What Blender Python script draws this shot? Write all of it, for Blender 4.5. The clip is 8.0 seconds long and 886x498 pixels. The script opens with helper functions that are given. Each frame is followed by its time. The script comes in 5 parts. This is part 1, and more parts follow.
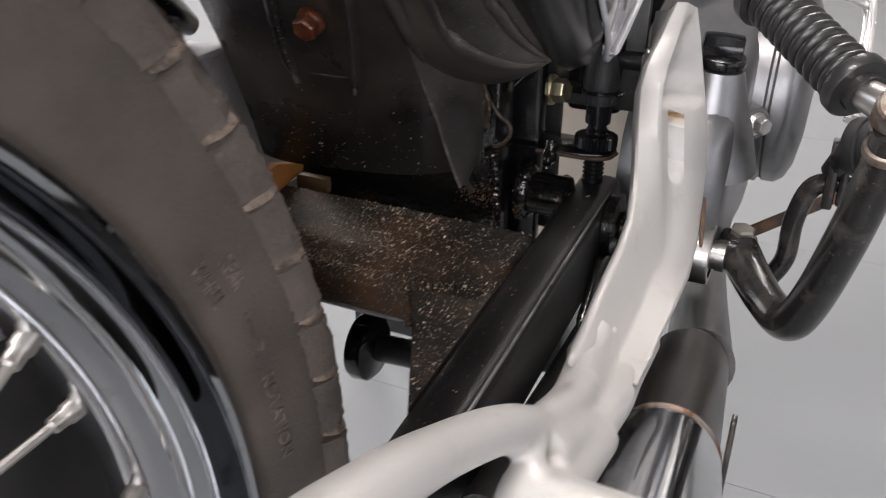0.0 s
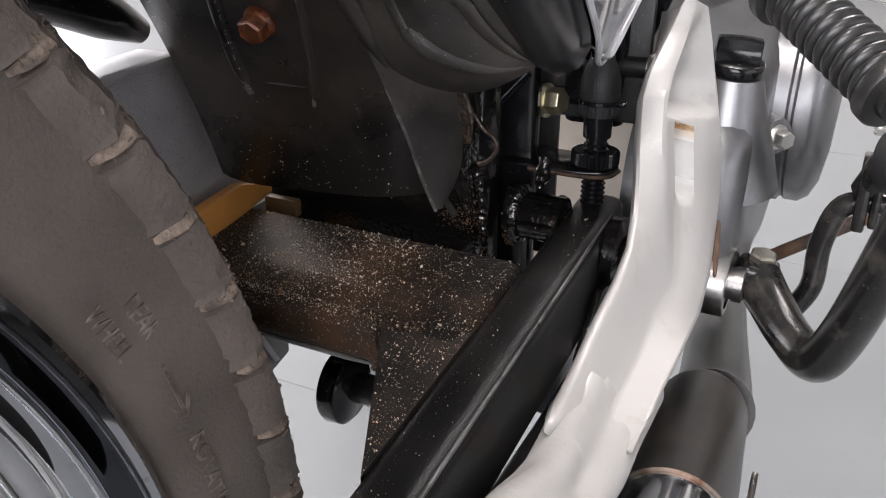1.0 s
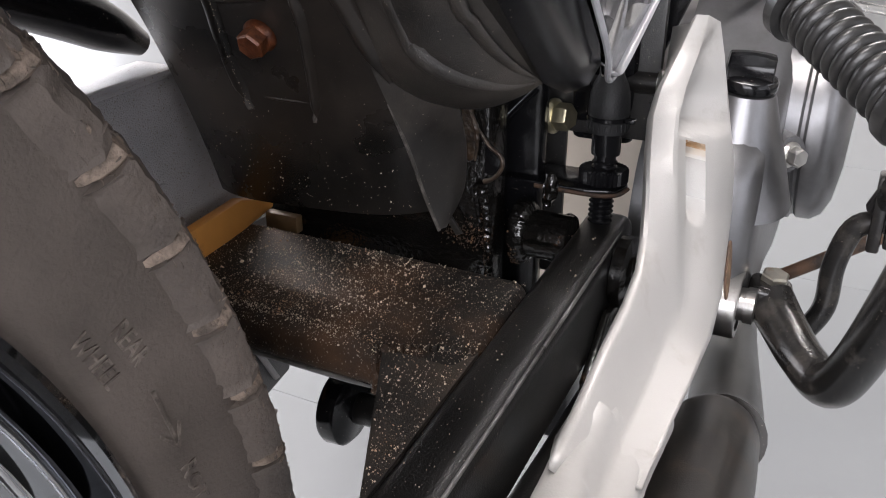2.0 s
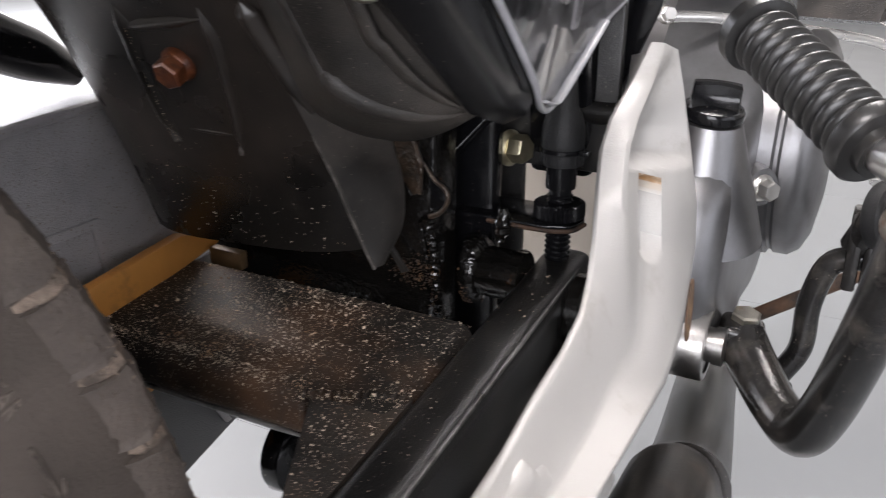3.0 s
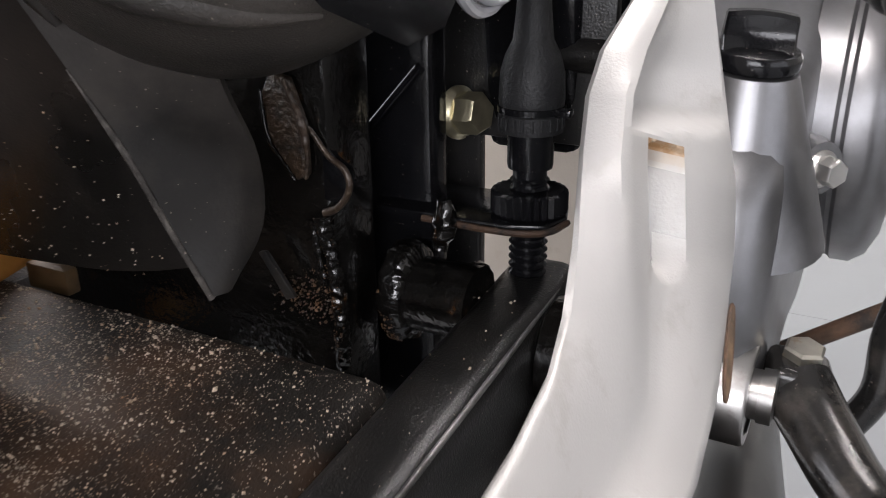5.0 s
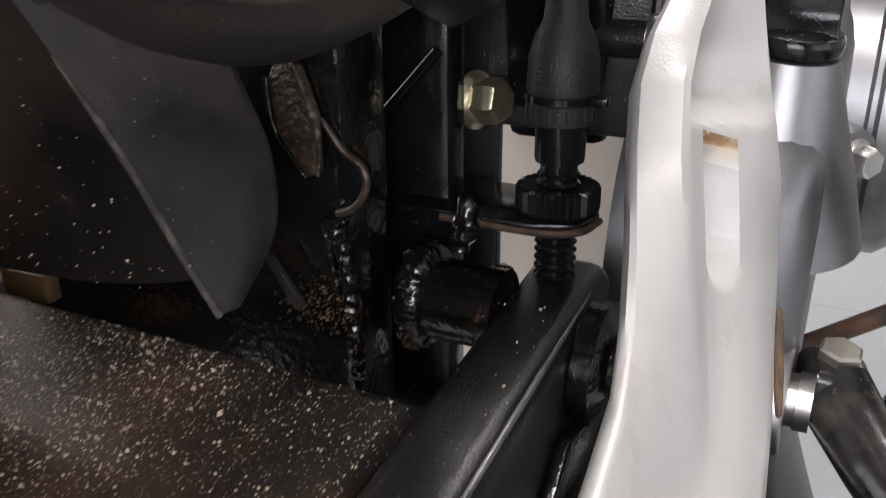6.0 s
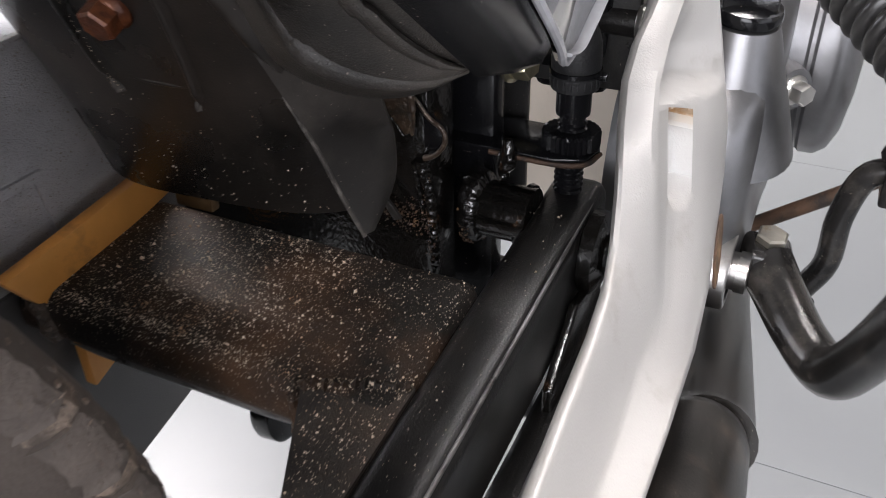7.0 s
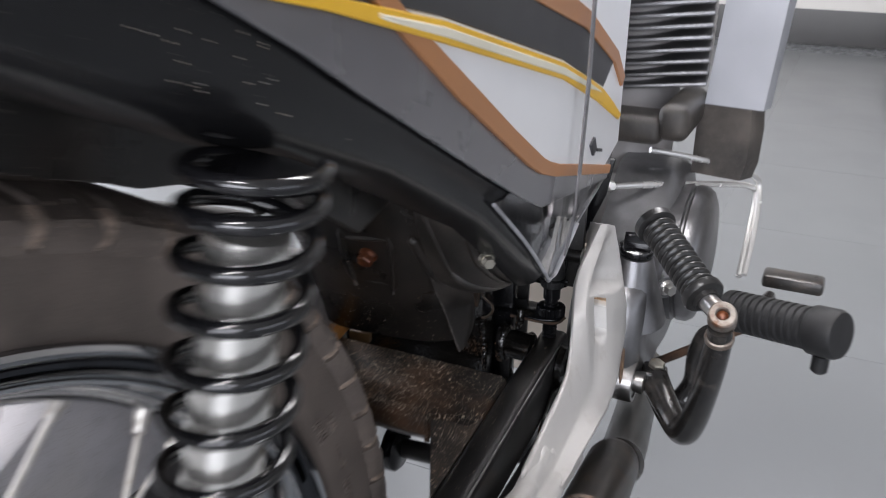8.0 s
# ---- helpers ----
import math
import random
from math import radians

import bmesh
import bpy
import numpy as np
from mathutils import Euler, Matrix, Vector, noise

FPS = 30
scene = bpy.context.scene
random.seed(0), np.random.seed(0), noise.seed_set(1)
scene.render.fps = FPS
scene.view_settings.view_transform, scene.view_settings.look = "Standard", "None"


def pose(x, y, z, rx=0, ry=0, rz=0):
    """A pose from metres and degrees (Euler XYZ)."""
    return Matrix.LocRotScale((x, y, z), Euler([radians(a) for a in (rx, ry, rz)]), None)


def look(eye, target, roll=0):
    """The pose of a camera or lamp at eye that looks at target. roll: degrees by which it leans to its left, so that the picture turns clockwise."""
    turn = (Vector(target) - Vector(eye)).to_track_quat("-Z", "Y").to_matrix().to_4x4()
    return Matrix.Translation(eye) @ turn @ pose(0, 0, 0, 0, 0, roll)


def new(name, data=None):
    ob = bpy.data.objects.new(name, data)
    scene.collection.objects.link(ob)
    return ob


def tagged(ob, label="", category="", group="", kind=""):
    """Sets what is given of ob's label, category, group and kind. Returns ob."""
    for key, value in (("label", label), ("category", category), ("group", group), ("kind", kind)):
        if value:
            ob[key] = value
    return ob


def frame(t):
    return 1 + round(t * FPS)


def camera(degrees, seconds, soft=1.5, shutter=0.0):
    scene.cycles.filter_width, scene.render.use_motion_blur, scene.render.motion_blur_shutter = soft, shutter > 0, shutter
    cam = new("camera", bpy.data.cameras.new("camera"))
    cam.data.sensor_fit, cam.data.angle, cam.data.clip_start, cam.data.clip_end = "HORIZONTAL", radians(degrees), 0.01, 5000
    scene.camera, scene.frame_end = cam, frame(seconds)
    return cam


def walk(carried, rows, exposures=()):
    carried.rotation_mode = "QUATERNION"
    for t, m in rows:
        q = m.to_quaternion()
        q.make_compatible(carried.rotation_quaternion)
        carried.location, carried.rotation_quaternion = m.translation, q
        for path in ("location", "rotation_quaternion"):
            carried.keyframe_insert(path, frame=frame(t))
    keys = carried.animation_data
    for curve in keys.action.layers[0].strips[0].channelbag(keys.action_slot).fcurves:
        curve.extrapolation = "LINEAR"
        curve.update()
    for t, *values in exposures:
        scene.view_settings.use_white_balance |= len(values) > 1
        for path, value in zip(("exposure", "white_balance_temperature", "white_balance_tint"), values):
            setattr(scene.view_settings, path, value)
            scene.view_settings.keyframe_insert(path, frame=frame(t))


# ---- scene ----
cam = camera(55.0, 8.0, soft=1.0, shutter=0.5)
EXPOSURE, LAMP_WATTS, EAST_WATTS, WEST_WATTS, SOUTH_WATTS = 0.32, 84.0, 14.0, 180.0, 265.0
PATH = [
    (0, (0.1995, 0.0674, 0.5615), (0.0479, 0.3941, 0.3876), 0.89),
    (0.5, (0.2130, 0.1021, 0.5494), (0.0517, 0.4291, 0.3850), -0.14),
    (1, (0.1974, 0.1156, 0.5470), (0.0351, 0.4409, 0.3800), 0.03),
    (2.5, (0.1937, 0.1342, 0.5466), (0.0254, 0.4614, 0.3899), 0.30),
    (3, (0.2089, 0.1528, 0.5427), (0.0365, 0.4812, 0.3927), 0.07),
    (3.5, (0.2250, 0.1763, 0.5386), (0.0463, 0.5020, 0.3903), -0.52),
    (4, (0.2218, 0.1865, 0.5331), (0.0419, 0.5125, 0.3869), -0.69),
    (4.5, (0.2010, 0.2295, 0.5111), (0.0207, 0.5555, 0.3656), -1.01),
    (5.8, (0.1618, 0.2803, 0.4968), (-0.0025, 0.6110, 0.3429), -0.35),
    (6, (0.1599, 0.2764, 0.4973), (-0.0030, 0.6068, 0.3412), -0.49),
    (6.5, (0.1668, 0.2458, 0.5238), (0.0168, 0.5575, 0.3231), -0.47),
    (7, (0.1788, 0.1997, 0.5623), (0.0294, 0.4988, 0.3428), -1.26),
    (7.3, (0.1934, 0.1675, 0.5756), (0.0411, 0.4735, 0.3690), -1.20),
    (7.5, (0.2239, 0.1062, 0.6191), (0.0645, 0.4179, 0.4257), -1.57),
    (7.6, (0.2375, 0.0698, 0.6454), (0.0793, 0.3882, 0.4620), -0.90),
    (7.7, (0.2503, 0.0322, 0.6681), (0.0900, 0.3568, 0.4945), -0.95),
    (7.8, (0.2611, -0.0067, 0.6820), (0.0991, 0.3229, 0.5234), -0.90),
    (8, (0.2636, -0.0858, 0.7064), (0.1081, 0.2508, 0.5565), 0.83),
]
walk(cam, [(t, look(eye, target, roll)) for t, eye, target, roll in PATH], exposures=[(0, EXPOSURE - 0.22, 6400, 14), (0.6, EXPOSURE, 6300, 14), (6.5, EXPOSURE, 6300, 14), (7.5, EXPOSURE, 6150, 13), (8, EXPOSURE - 0.50, 6050, 13)])


# ---- light ----
world = bpy.data.worlds.new("world")
scene.world = world
world.use_nodes = True
world.node_tree.nodes["Background"].inputs[0].default_value = (0.92, 0.95, 1.0, 1)
world.node_tree.nodes["Background"].inputs[1].default_value = 1.6


# ---- materials ----
def mat(name, base, rough=0.5, metal=0.0, vary=0.25, scale=60.0, bump=0.15, fine=900.0, other=None, amount=0.0, spots=14.0, coat=0.0, spec=0.5, sharp=0.18, specks=0.0):
    """Principled surface with broad tone variation, fine grain bump and optional patches of a second colour (dust, rust, wear)."""
    m = bpy.data.materials.new(name)
    m.use_nodes = True
    nt = m.node_tree
    n, l = nt.nodes, nt.links
    b = n["Principled BSDF"]
    b.inputs["Metallic"].default_value = metal
    b.inputs["Coat Weight"].default_value = coat
    b.inputs["Coat Roughness"].default_value = 0.08
    b.inputs["Specular IOR Level"].default_value = spec
    co = n.new("ShaderNodeTexCoord")
    big = n.new("ShaderNodeTexNoise")
    big.inputs["Scale"].default_value = scale
    big.inputs["Detail"].default_value = 5
    small = n.new("ShaderNodeTexNoise")
    small.inputs["Scale"].default_value = fine
    small.inputs["Detail"].default_value = 3
    for t in (big, small):
        l.new(co.outputs["Object"], t.inputs["Vector"])
    ramp = n.new("ShaderNodeValToRGB")
    lo = [c * (1 - vary) for c in base]
    hi = [min(1, c * (1 + vary)) for c in base]
    ramp.color_ramp.elements[0].position, ramp.color_ramp.elements[1].position = 0.3, 0.7
    ramp.color_ramp.elements[0].color, ramp.color_ramp.elements[1].color = (*lo, 1), (*hi, 1)
    l.new(big.outputs["Fac"], ramp.inputs["Fac"])
    colour = ramp.outputs["Color"]
    if other:
        patch = n.new("ShaderNodeTexNoise")
        patch.inputs["Scale"].default_value = spots
        patch.inputs["Detail"].default_value = 8
        patch.inputs["Roughness"].default_value = 0.65
        l.new(co.outputs["Object"], patch.inputs["Vector"])
        mask = n.new("ShaderNodeMapRange")
        edge = 0.5 + (0.5 - amount) * 0.5
        mask.inputs["From Min"].default_value, mask.inputs["From Max"].default_value = edge - sharp / 2, edge + sharp / 2
        l.new(patch.outputs["Fac"], mask.inputs["Value"])
        mix = n.new("ShaderNodeMix")
        mix.data_type = "RGBA"
        mix.inputs["B"].default_value = (*other, 1)
        l.new(mask.outputs["Result"], mix.inputs["Factor"])
        l.new(colour, mix.inputs["A"])
        colour = mix.outputs["Result"]
    if specks:
        dots = n.new("ShaderNodeTexNoise")
        dots.inputs["Scale"].default_value = 1150
        dots.inputs["Detail"].default_value = 1
        l.new(co.outputs["Object"], dots.inputs["Vector"])
        cutoff = n.new("ShaderNodeMapRange")
        cutoff.inputs["From Min"].default_value, cutoff.inputs["From Max"].default_value = 0.78 - specks, 0.82 - specks
        l.new(dots.outputs["Fac"], cutoff.inputs["Value"])
        dust = n.new("ShaderNodeMix")
        dust.data_type = "RGBA"
        dust.inputs["B"].default_value = (0.27, 0.23, 0.195, 1)
        l.new(cutoff.outputs["Result"], dust.inputs["Factor"])
        l.new(colour, dust.inputs["A"])
        colour = dust.outputs["Result"]
    l.new(colour, b.inputs["Base Color"])
    rr = n.new("ShaderNodeMapRange")
    rr.inputs["To Min"].default_value, rr.inputs["To Max"].default_value = rough * 0.75, min(1, rough * 1.3)
    l.new(big.outputs["Fac"], rr.inputs["Value"])
    l.new(rr.outputs["Result"], b.inputs["Roughness"])
    if bump:
        bp = n.new("ShaderNodeBump")
        bp.inputs["Strength"].default_value = bump
        bp.inputs["Distance"].default_value = 0.0006
        l.new(small.outputs["Fac"], bp.inputs["Height"])
        l.new(bp.outputs["Normal"], b.inputs["Normal"])
    return m


PAINT_BLACK = mat("black_paint", (0.0125, 0.0120, 0.0118), 0.30, 0, 0.3, 45, 0.30, 1500, (0.034, 0.030, 0.026), 0.24, 25, specks=0.045)
SHEET_BLACK = mat("black_sheet", (0.0100, 0.0091, 0.0083), 0.28, 0, 0.35, 30, 0.10, 1300, (0.044, 0.035, 0.029), 0.30, 14, specks=0.018, sharp=0.28, spec=0.45)
PLASTIC_BLACK = mat("black_plastic", (0.021, 0.019, 0.0172), 0.36, 0, 0.35, 30, 0.5, 2200, (0.105, 0.090, 0.077), 0.40, 16, specks=0.05, sharp=0.4, spec=0.5)
GLOSS_BLACK = mat("gloss_black", (0.006, 0.006, 0.007), 0.12, 0, 0.2, 20, 0.0, 900, coat=0.4)
OILY_BLACK = mat("oily_black", (0.0055, 0.0050, 0.0045), 0.13, 0, 0.4, 160, 0.45, 420, (0.075, 0.034, 0.012), 0.17, 95, sharp=0.10, spec=0.7)
PALE_CASE = mat("pale_casing", (0.66, 0.60, 0.53), 0.5, 0, 0.08, 30, 0.2, 900, (0.5, 0.42, 0.34), 0.2, 40)
RUBBER = mat("rubber", (0.014, 0.014, 0.0147), 0.5, 0, 0.2, 80, 0.5, 1300, spec=0.35)
TYRE = mat("tyre_rubber", (0.122, 0.101, 0.088), 0.62, 0, 0.25, 22, 0.6, 700, (0.180, 0.148, 0.128), 0.38, 11, sharp=0.4)
TREAD = mat("tread_rubber", (0.116, 0.096, 0.084), 0.62, 0, 0.28, 22, 0.9, 500, (0.185, 0.152, 0.130), 0.38, 26, sharp=0.35)
TYRE_GROOVE = mat("groove_dirt", (0.29, 0.225, 0.18), 0.8, 0, 0.45, 200, 1.2, 500, (0.10, 0.08, 0.066), 0.42, 170)
CHROME = mat("chrome", (0.60, 0.61, 0.63), 0.11, 1, 0.06, 30, 0.03, 700, (0.40, 0.38, 0.36), 0.2, 90)
STEEL = mat("bright_steel", (0.70, 0.68, 0.65), 0.30, 1, 0.10, 80, 0.08, 900)
SILVER_PAINT = mat("silver_paint", (0.46, 0.449, 0.434), 0.40, 0.12, 0.05, 22, 0.16, 1600, (0.36, 0.338, 0.312), 0.16, 40)
CAST = mat("cast_aluminium", (0.26, 0.26, 0.27), 0.37, 0.88, 0.18, 25, 0.06, 1500, (0.13, 0.125, 0.123), 0.33, 16, sharp=0.4)
CAST_DULL = mat("dull_casting", (0.36, 0.345, 0.34), 0.6, 0.3, 0.12, 30, 0.4, 1200)
ORANGE = mat("tan_plastic", (0.74, 0.33, 0.075), 0.45, 0, 0.15, 30, 0.15, 600, (0.30, 0.14, 0.05), 0.17, 30)
BROWN_BLOCK = mat("brown_plastic", (0.16, 0.095, 0.040), 0.55, 0, 0.3, 60, 0.3, 700, (0.06, 0.04, 0.02), 0.4, 60)
RUST = mat("rusty_bolt", (0.11, 0.032, 0.012), 0.30, 0.25, 0.4, 300, 0.3, 900, (0.22, 0.075, 0.03), 0.33, 150)
ZINC = mat("pale_zinc", (0.52, 0.49, 0.42), 0.30, 0.9, 0.12, 200, 0.1, 900, (0.42, 0.27, 0.12), 0.2, 120)
YELLOW_ZINC = mat("yellow_zinc", (0.54, 0.49, 0.34), 0.30, 0.9, 0.15, 200, 0.1, 900, (0.42, 0.36, 0.22), 0.3, 90)
RUST_EDGE = mat("rust_edge", (0.085, 0.045, 0.025), 0.7, 0, 0.4, 200, 0.5, 900, (0.02, 0.015, 0.012), 0.45, 100)
DIRT_PLATE = mat("dirty_plate", (0.052, 0.032, 0.018), 0.42, 0, 0.5, 160, 2.0, 600, (0.012, 0.009, 0.007), 0.36, 170, spec=0.55)
KICK = mat("worn_black_steel", (0.024, 0.0227, 0.022), 0.17, 0.35, 0.3, 50, 0.12, 1600, (0.080, 0.071, 0.063), 0.3, 45, specks=0.035)
KNUCKLE = mat("rusty_steel", (0.25, 0.225, 0.20), 0.48, 0.7, 0.3, 120, 0.5, 700, (0.11, 0.050, 0.025), 0.42, 70)
PIPE = mat("heat_black_pipe", (0.020, 0.0178, 0.016), 0.30, 0.2, 0.35, 30, 0.2, 1600, (0.052, 0.039, 0.030), 0.28, 60, specks=0.03)
CASE_GREY = mat("chain_case", (0.42, 0.408, 0.42), 0.38, 0.0, 0.2, 30, 1.2, 1700, (0.46, 0.445, 0.44), 0.36, 16, specks=0.12)
WHITE = mat("white_panel", (0.86, 0.86, 0.87), 0.3, 0, 0.03, 12, 0.0, 900, coat=0.3)
GREY_PANEL = mat("grey_panel", (0.20, 0.194, 0.205), 0.26, 0.4, 0.05, 15, 0.0, 900, coat=0.4)
DARK_PANEL = mat("dark_panel", (0.035, 0.035, 0.038), 0.4, 0, 0.1, 15, 0.05, 900)
COPPER = mat("copper_stripe", (0.48, 0.22, 0.09), 0.35, 0.2, 0.06, 20, 0.0, 900)
YELLOW = mat("yellow_stripe", (0.85, 0.5, 0.03), 0.35, 0, 0.05, 20, 0.0, 900)
PALE = mat("pale_stripe", (0.8, 0.76, 0.62), 0.35, 0, 0.05, 20, 0.0, 900)
SHROUD = mat("grey_shroud", (0.42, 0.43, 0.46), 0.35, 0.2, 0.08, 14, 0.03, 900)
FLOOR = mat("floor_tile", (0.128, 0.136, 0.142), 0.34, 0, 0.10, 2.6, 0.05, 300, (0.118, 0.124, 0.130), 0.40, 5, sharp=0.5)
GROUT = mat("grout", (0.139, 0.147, 0.154), 0.26, 0, 0.1, 20, 0.1, 300)
WALL = mat("wall_paint", (0.52, 0.505, 0.48), 0.7, 0, 0.04, 2, 0.1, 200)
SKIRT = mat("skirting", (0.06, 0.06, 0.06), 0.5, 0, 0.1, 5, 0.05, 300)
GRIT = mat("grit", (0.66, 0.55, 0.43), 0.85, 0, 0.4, 160, 0.3, 900, (0.44, 0.25, 0.13), 0.32, 90)
CROSS_DUST = mat("dusty_black_paint", (0.0195, 0.0165, 0.0145), 0.50, 0, 0.4, 60, 0.5, 1500, (0.110, 0.059, 0.032), 0.27, 18, specks=0.10, sharp=0.34, spec=0.14)
GUSSET_DUST = mat("dusty_satin_black", (0.034, 0.031, 0.029), 0.48, 0, 0.35, 60, 0.5, 1500, (0.075, 0.055, 0.040), 0.30, 24, sharp=0.4, spec=0.3)
DAMPER = mat("polished_damper", (0.84, 0.82, 0.78), 0.24, 0.9, 0.08, 40, 0.06, 900)
RUST_STAIN = mat("rust_stain", (0.30, 0.17, 0.075), 0.6, 0, 0.35, 200, 0.3, 700, (0.46, 0.36, 0.26), 0.4, 160)
PALE_STAIN_GLINT = mat("pale_stain_glint", (0.46, 0.44, 0.415), 0.45, 0.08, 0.05, 60, 0.1, 1200, (0.40, 0.29, 0.18), 0.42, 110, sharp=0.5)
FAINT_STAIN = mat("faint_stain", (0.46, 0.447, 0.432), 0.47, 0.08, 0.05, 60, 0.1, 1200, (0.43, 0.37, 0.29), 0.40, 110, sharp=0.5)
# paler grey that paints a highlight onto the black edges
HIGHLIGHT_EDGE = mat("highlight_edge", (0.21, 0.205, 0.20), 0.30, 0.3, 0.35, 90, 0.3, 1400, (0.05, 0.047, 0.044), 0.34, 60)
MACHINED = mat("machined_steel", (0.40, 0.39, 0.38), 0.30, 1, 0.10, 60, 0.05, 1200, (0.26, 0.22, 0.19), 0.2, 90)
DUSTY_RIB = mat("dusty_rib", (0.05, 0.044, 0.039), 0.7, 0, 0.5, 200, 0.8, 900, (0.14, 0.125, 0.11), 0.42, 160, specks=0.06)
RIM = mat("bright_chrome", (0.46, 0.47, 0.49), 0.045, 1, 0.05, 30, 0.0, 700, (0.30, 0.285, 0.27), 0.16, 120)
SPOKE = mat("dull_spoke", (0.60, 0.57, 0.53), 0.36, 0.9, 0.12, 120, 0.1, 900, (0.42, 0.34, 0.26), 0.2, 200)
CASTER = mat("green_wheel", (0.25, 0.34, 0.3), 0.5, 0, 0.2, 30, 0.1, 300)
SATIN = mat("satin_black", (0.007, 0.007, 0.008), 0.13, 0, 0.2, 20, 0.1, 1200, specks=0.012, spec=0.3)
RODS = mat("bright_rod", (0.75, 0.74, 0.72), 0.25, 0.7, 0.05, 60, 0.02, 900)
GRIP_RUBBER = mat("grip_rubber", (0.016, 0.0157, 0.0155), 0.30, 0, 0.2, 60, 0.10, 1200, (0.030, 0.028, 0.026), 0.2, 40, spec=0.5)
EDGE = mat("film_edge", (0.50, 0.50, 0.52), 0.2, 0.0, 0.2, 60, 0.0, 900)
FILM_DARK = mat("film_rim", (0.34, 0.34, 0.36), 0.22, 0.0, 0.3, 60, 0.0, 900)
INK = mat("decal_ink", (0.03, 0.03, 0.035), 0.5, 0, 0.1, 40, 0.0, 900)
SLOT_METAL = mat("bare_cast", (0.58, 0.565, 0.545), 0.24, 0.5, 0.06, 60, 0.12, 1200)
WIRE_BROWN = mat("brown_wire", (0.050, 0.034, 0.024), 0.30, 0.3, 0.4, 300, 0.5, 900, (0.13, 0.095, 0.064), 0.26, 400)
CAKED = mat("caked_dirt", (0.048, 0.024, 0.012), 0.5, 0, 0.5, 300, 0.5, 900, (0.16, 0.080, 0.032), 0.33, 200)
# near-black chrome: a dark reflection put into the colour
RIM_REFLECTION = mat("dark_reflection_band", (0.055, 0.058, 0.066), 0.05, 1, 0.2, 30, 0.0, 700, (0.02, 0.02, 0.022), 0.3, 60)
COVER_BLACK = mat("cover_black", (0.011, 0.011, 0.012), 0.22, 0, 0.15, 18, 0.04, 1200, specks=0.012, spec=0.4)
# lighter copy of the sheet black: dust, plus light on the turned facet
FLAP_DUST_LIT = mat("flap_dust_lit", (0.0165, 0.0150, 0.0138), 0.32, 0, 0.35, 30, 0.12, 1300, (0.070, 0.060, 0.052), 0.34, 22, specks=0.02, sharp=0.35, spec=0.45)
# shaded copy of the chain case grey
CASE_SHADED = mat("shaded_case", (0.050, 0.048, 0.049), 0.36, 0, 0.2, 25, 0.5, 1500, (0.085, 0.078, 0.074), 0.3, 20, sharp=0.4)
HOLE_DIRT = mat("hole_dirt", (0.13, 0.082, 0.045), 0.7, 0, 0.4, 220, 0.4, 700, (0.05, 0.035, 0.024), 0.4, 150)

CLEAR = bpy.data.materials.new("clear_plastic")
CLEAR.use_nodes = True
_b = CLEAR.node_tree.nodes["Principled BSDF"]
_b.inputs["Base Color"].default_value = (0.86, 0.87, 0.9, 1)
_b.inputs["Transmission Weight"].default_value = 1.0
_b.inputs["Roughness"].default_value = 0.03
_b.inputs["IOR"].default_value = 1.4

LAMP = bpy.data.materials.new("lamp_panel")
LAMP.use_nodes = True
_b = LAMP.node_tree.nodes["Principled BSDF"]
_b.inputs["Emission Color"].default_value = (1, 0.98, 0.95, 1)
_b.inputs["Emission Strength"].default_value = 14.0


# ---- mesh helpers ----
V = Vector


def make(name, bm, material, parent=None, label="", sharp=38):
    me = bpy.data.meshes.new(name)
    bmesh.ops.recalc_face_normals(bm, faces=bm.faces[:])
    bm.to_mesh(me)
    bm.free()
    for mm in material if isinstance(material, (list, tuple)) else [material]:
        me.materials.append(mm)
    me.shade_smooth()
    me.set_sharp_from_angle(angle=radians(sharp))
    ob = new(name, me)
    ob.parent = parent
    if label:
        tagged(ob, label)
    return ob


def part(name, bm, material, parent, label="", sharp=38):
    return make(name, bm, material, parent, label, sharp)


def loft(rings, cap=True, closed=True, bm=None):
    bm = bm or bmesh.new()
    vs = [[bm.verts.new(p) for p in r] for r in rings]
    for a, b in zip(vs, vs[1:]):
        n = len(a)
        for i in range(n if closed else n - 1):
            j = (i + 1) % n
            bm.faces.new((a[i], a[j], b[j], b[i]))
    if cap and closed:
        bm.faces.new(vs[0][::-1])
        bm.faces.new(vs[-1])
    return bm


def bevel(bm, r, seg=2, angle=25):
    es = [e for e in bm.edges if len(e.link_faces) == 2 and e.calc_face_angle(0) > radians(angle)]
    bmesh.ops.bevel(bm, geom=es, offset=r, segments=seg, profile=0.5, affect="EDGES", clamp_overlap=True)
    return bm


def frame_of(d):
    d = V(d).normalized()
    a = V((0, 0, 1)) if abs(d.z) < 0.9 else V((0, 1, 0))
    u = d.cross(a).normalized()
    return d, u, d.cross(u).normalized()


def curve_points(pts, n=6):
    """Catmull-Rom through the points."""
    p = [V(q) for q in pts]
    p = [2 * p[0] - p[1]] + p + [2 * p[-1] - p[-2]]
    out = []
    for i in range(1, len(p) - 2):
        for k in range(n):
            t = k / n
            a, b, c, d = p[i - 1], p[i], p[i + 1], p[i + 2]
            out.append(0.5 * (2 * b + (c - a) * t + (2 * a - 5 * b + 4 * c - d) * t * t + (3 * b - a - 3 * c + d) * t ** 3))
    out.append(p[-2])
    return out


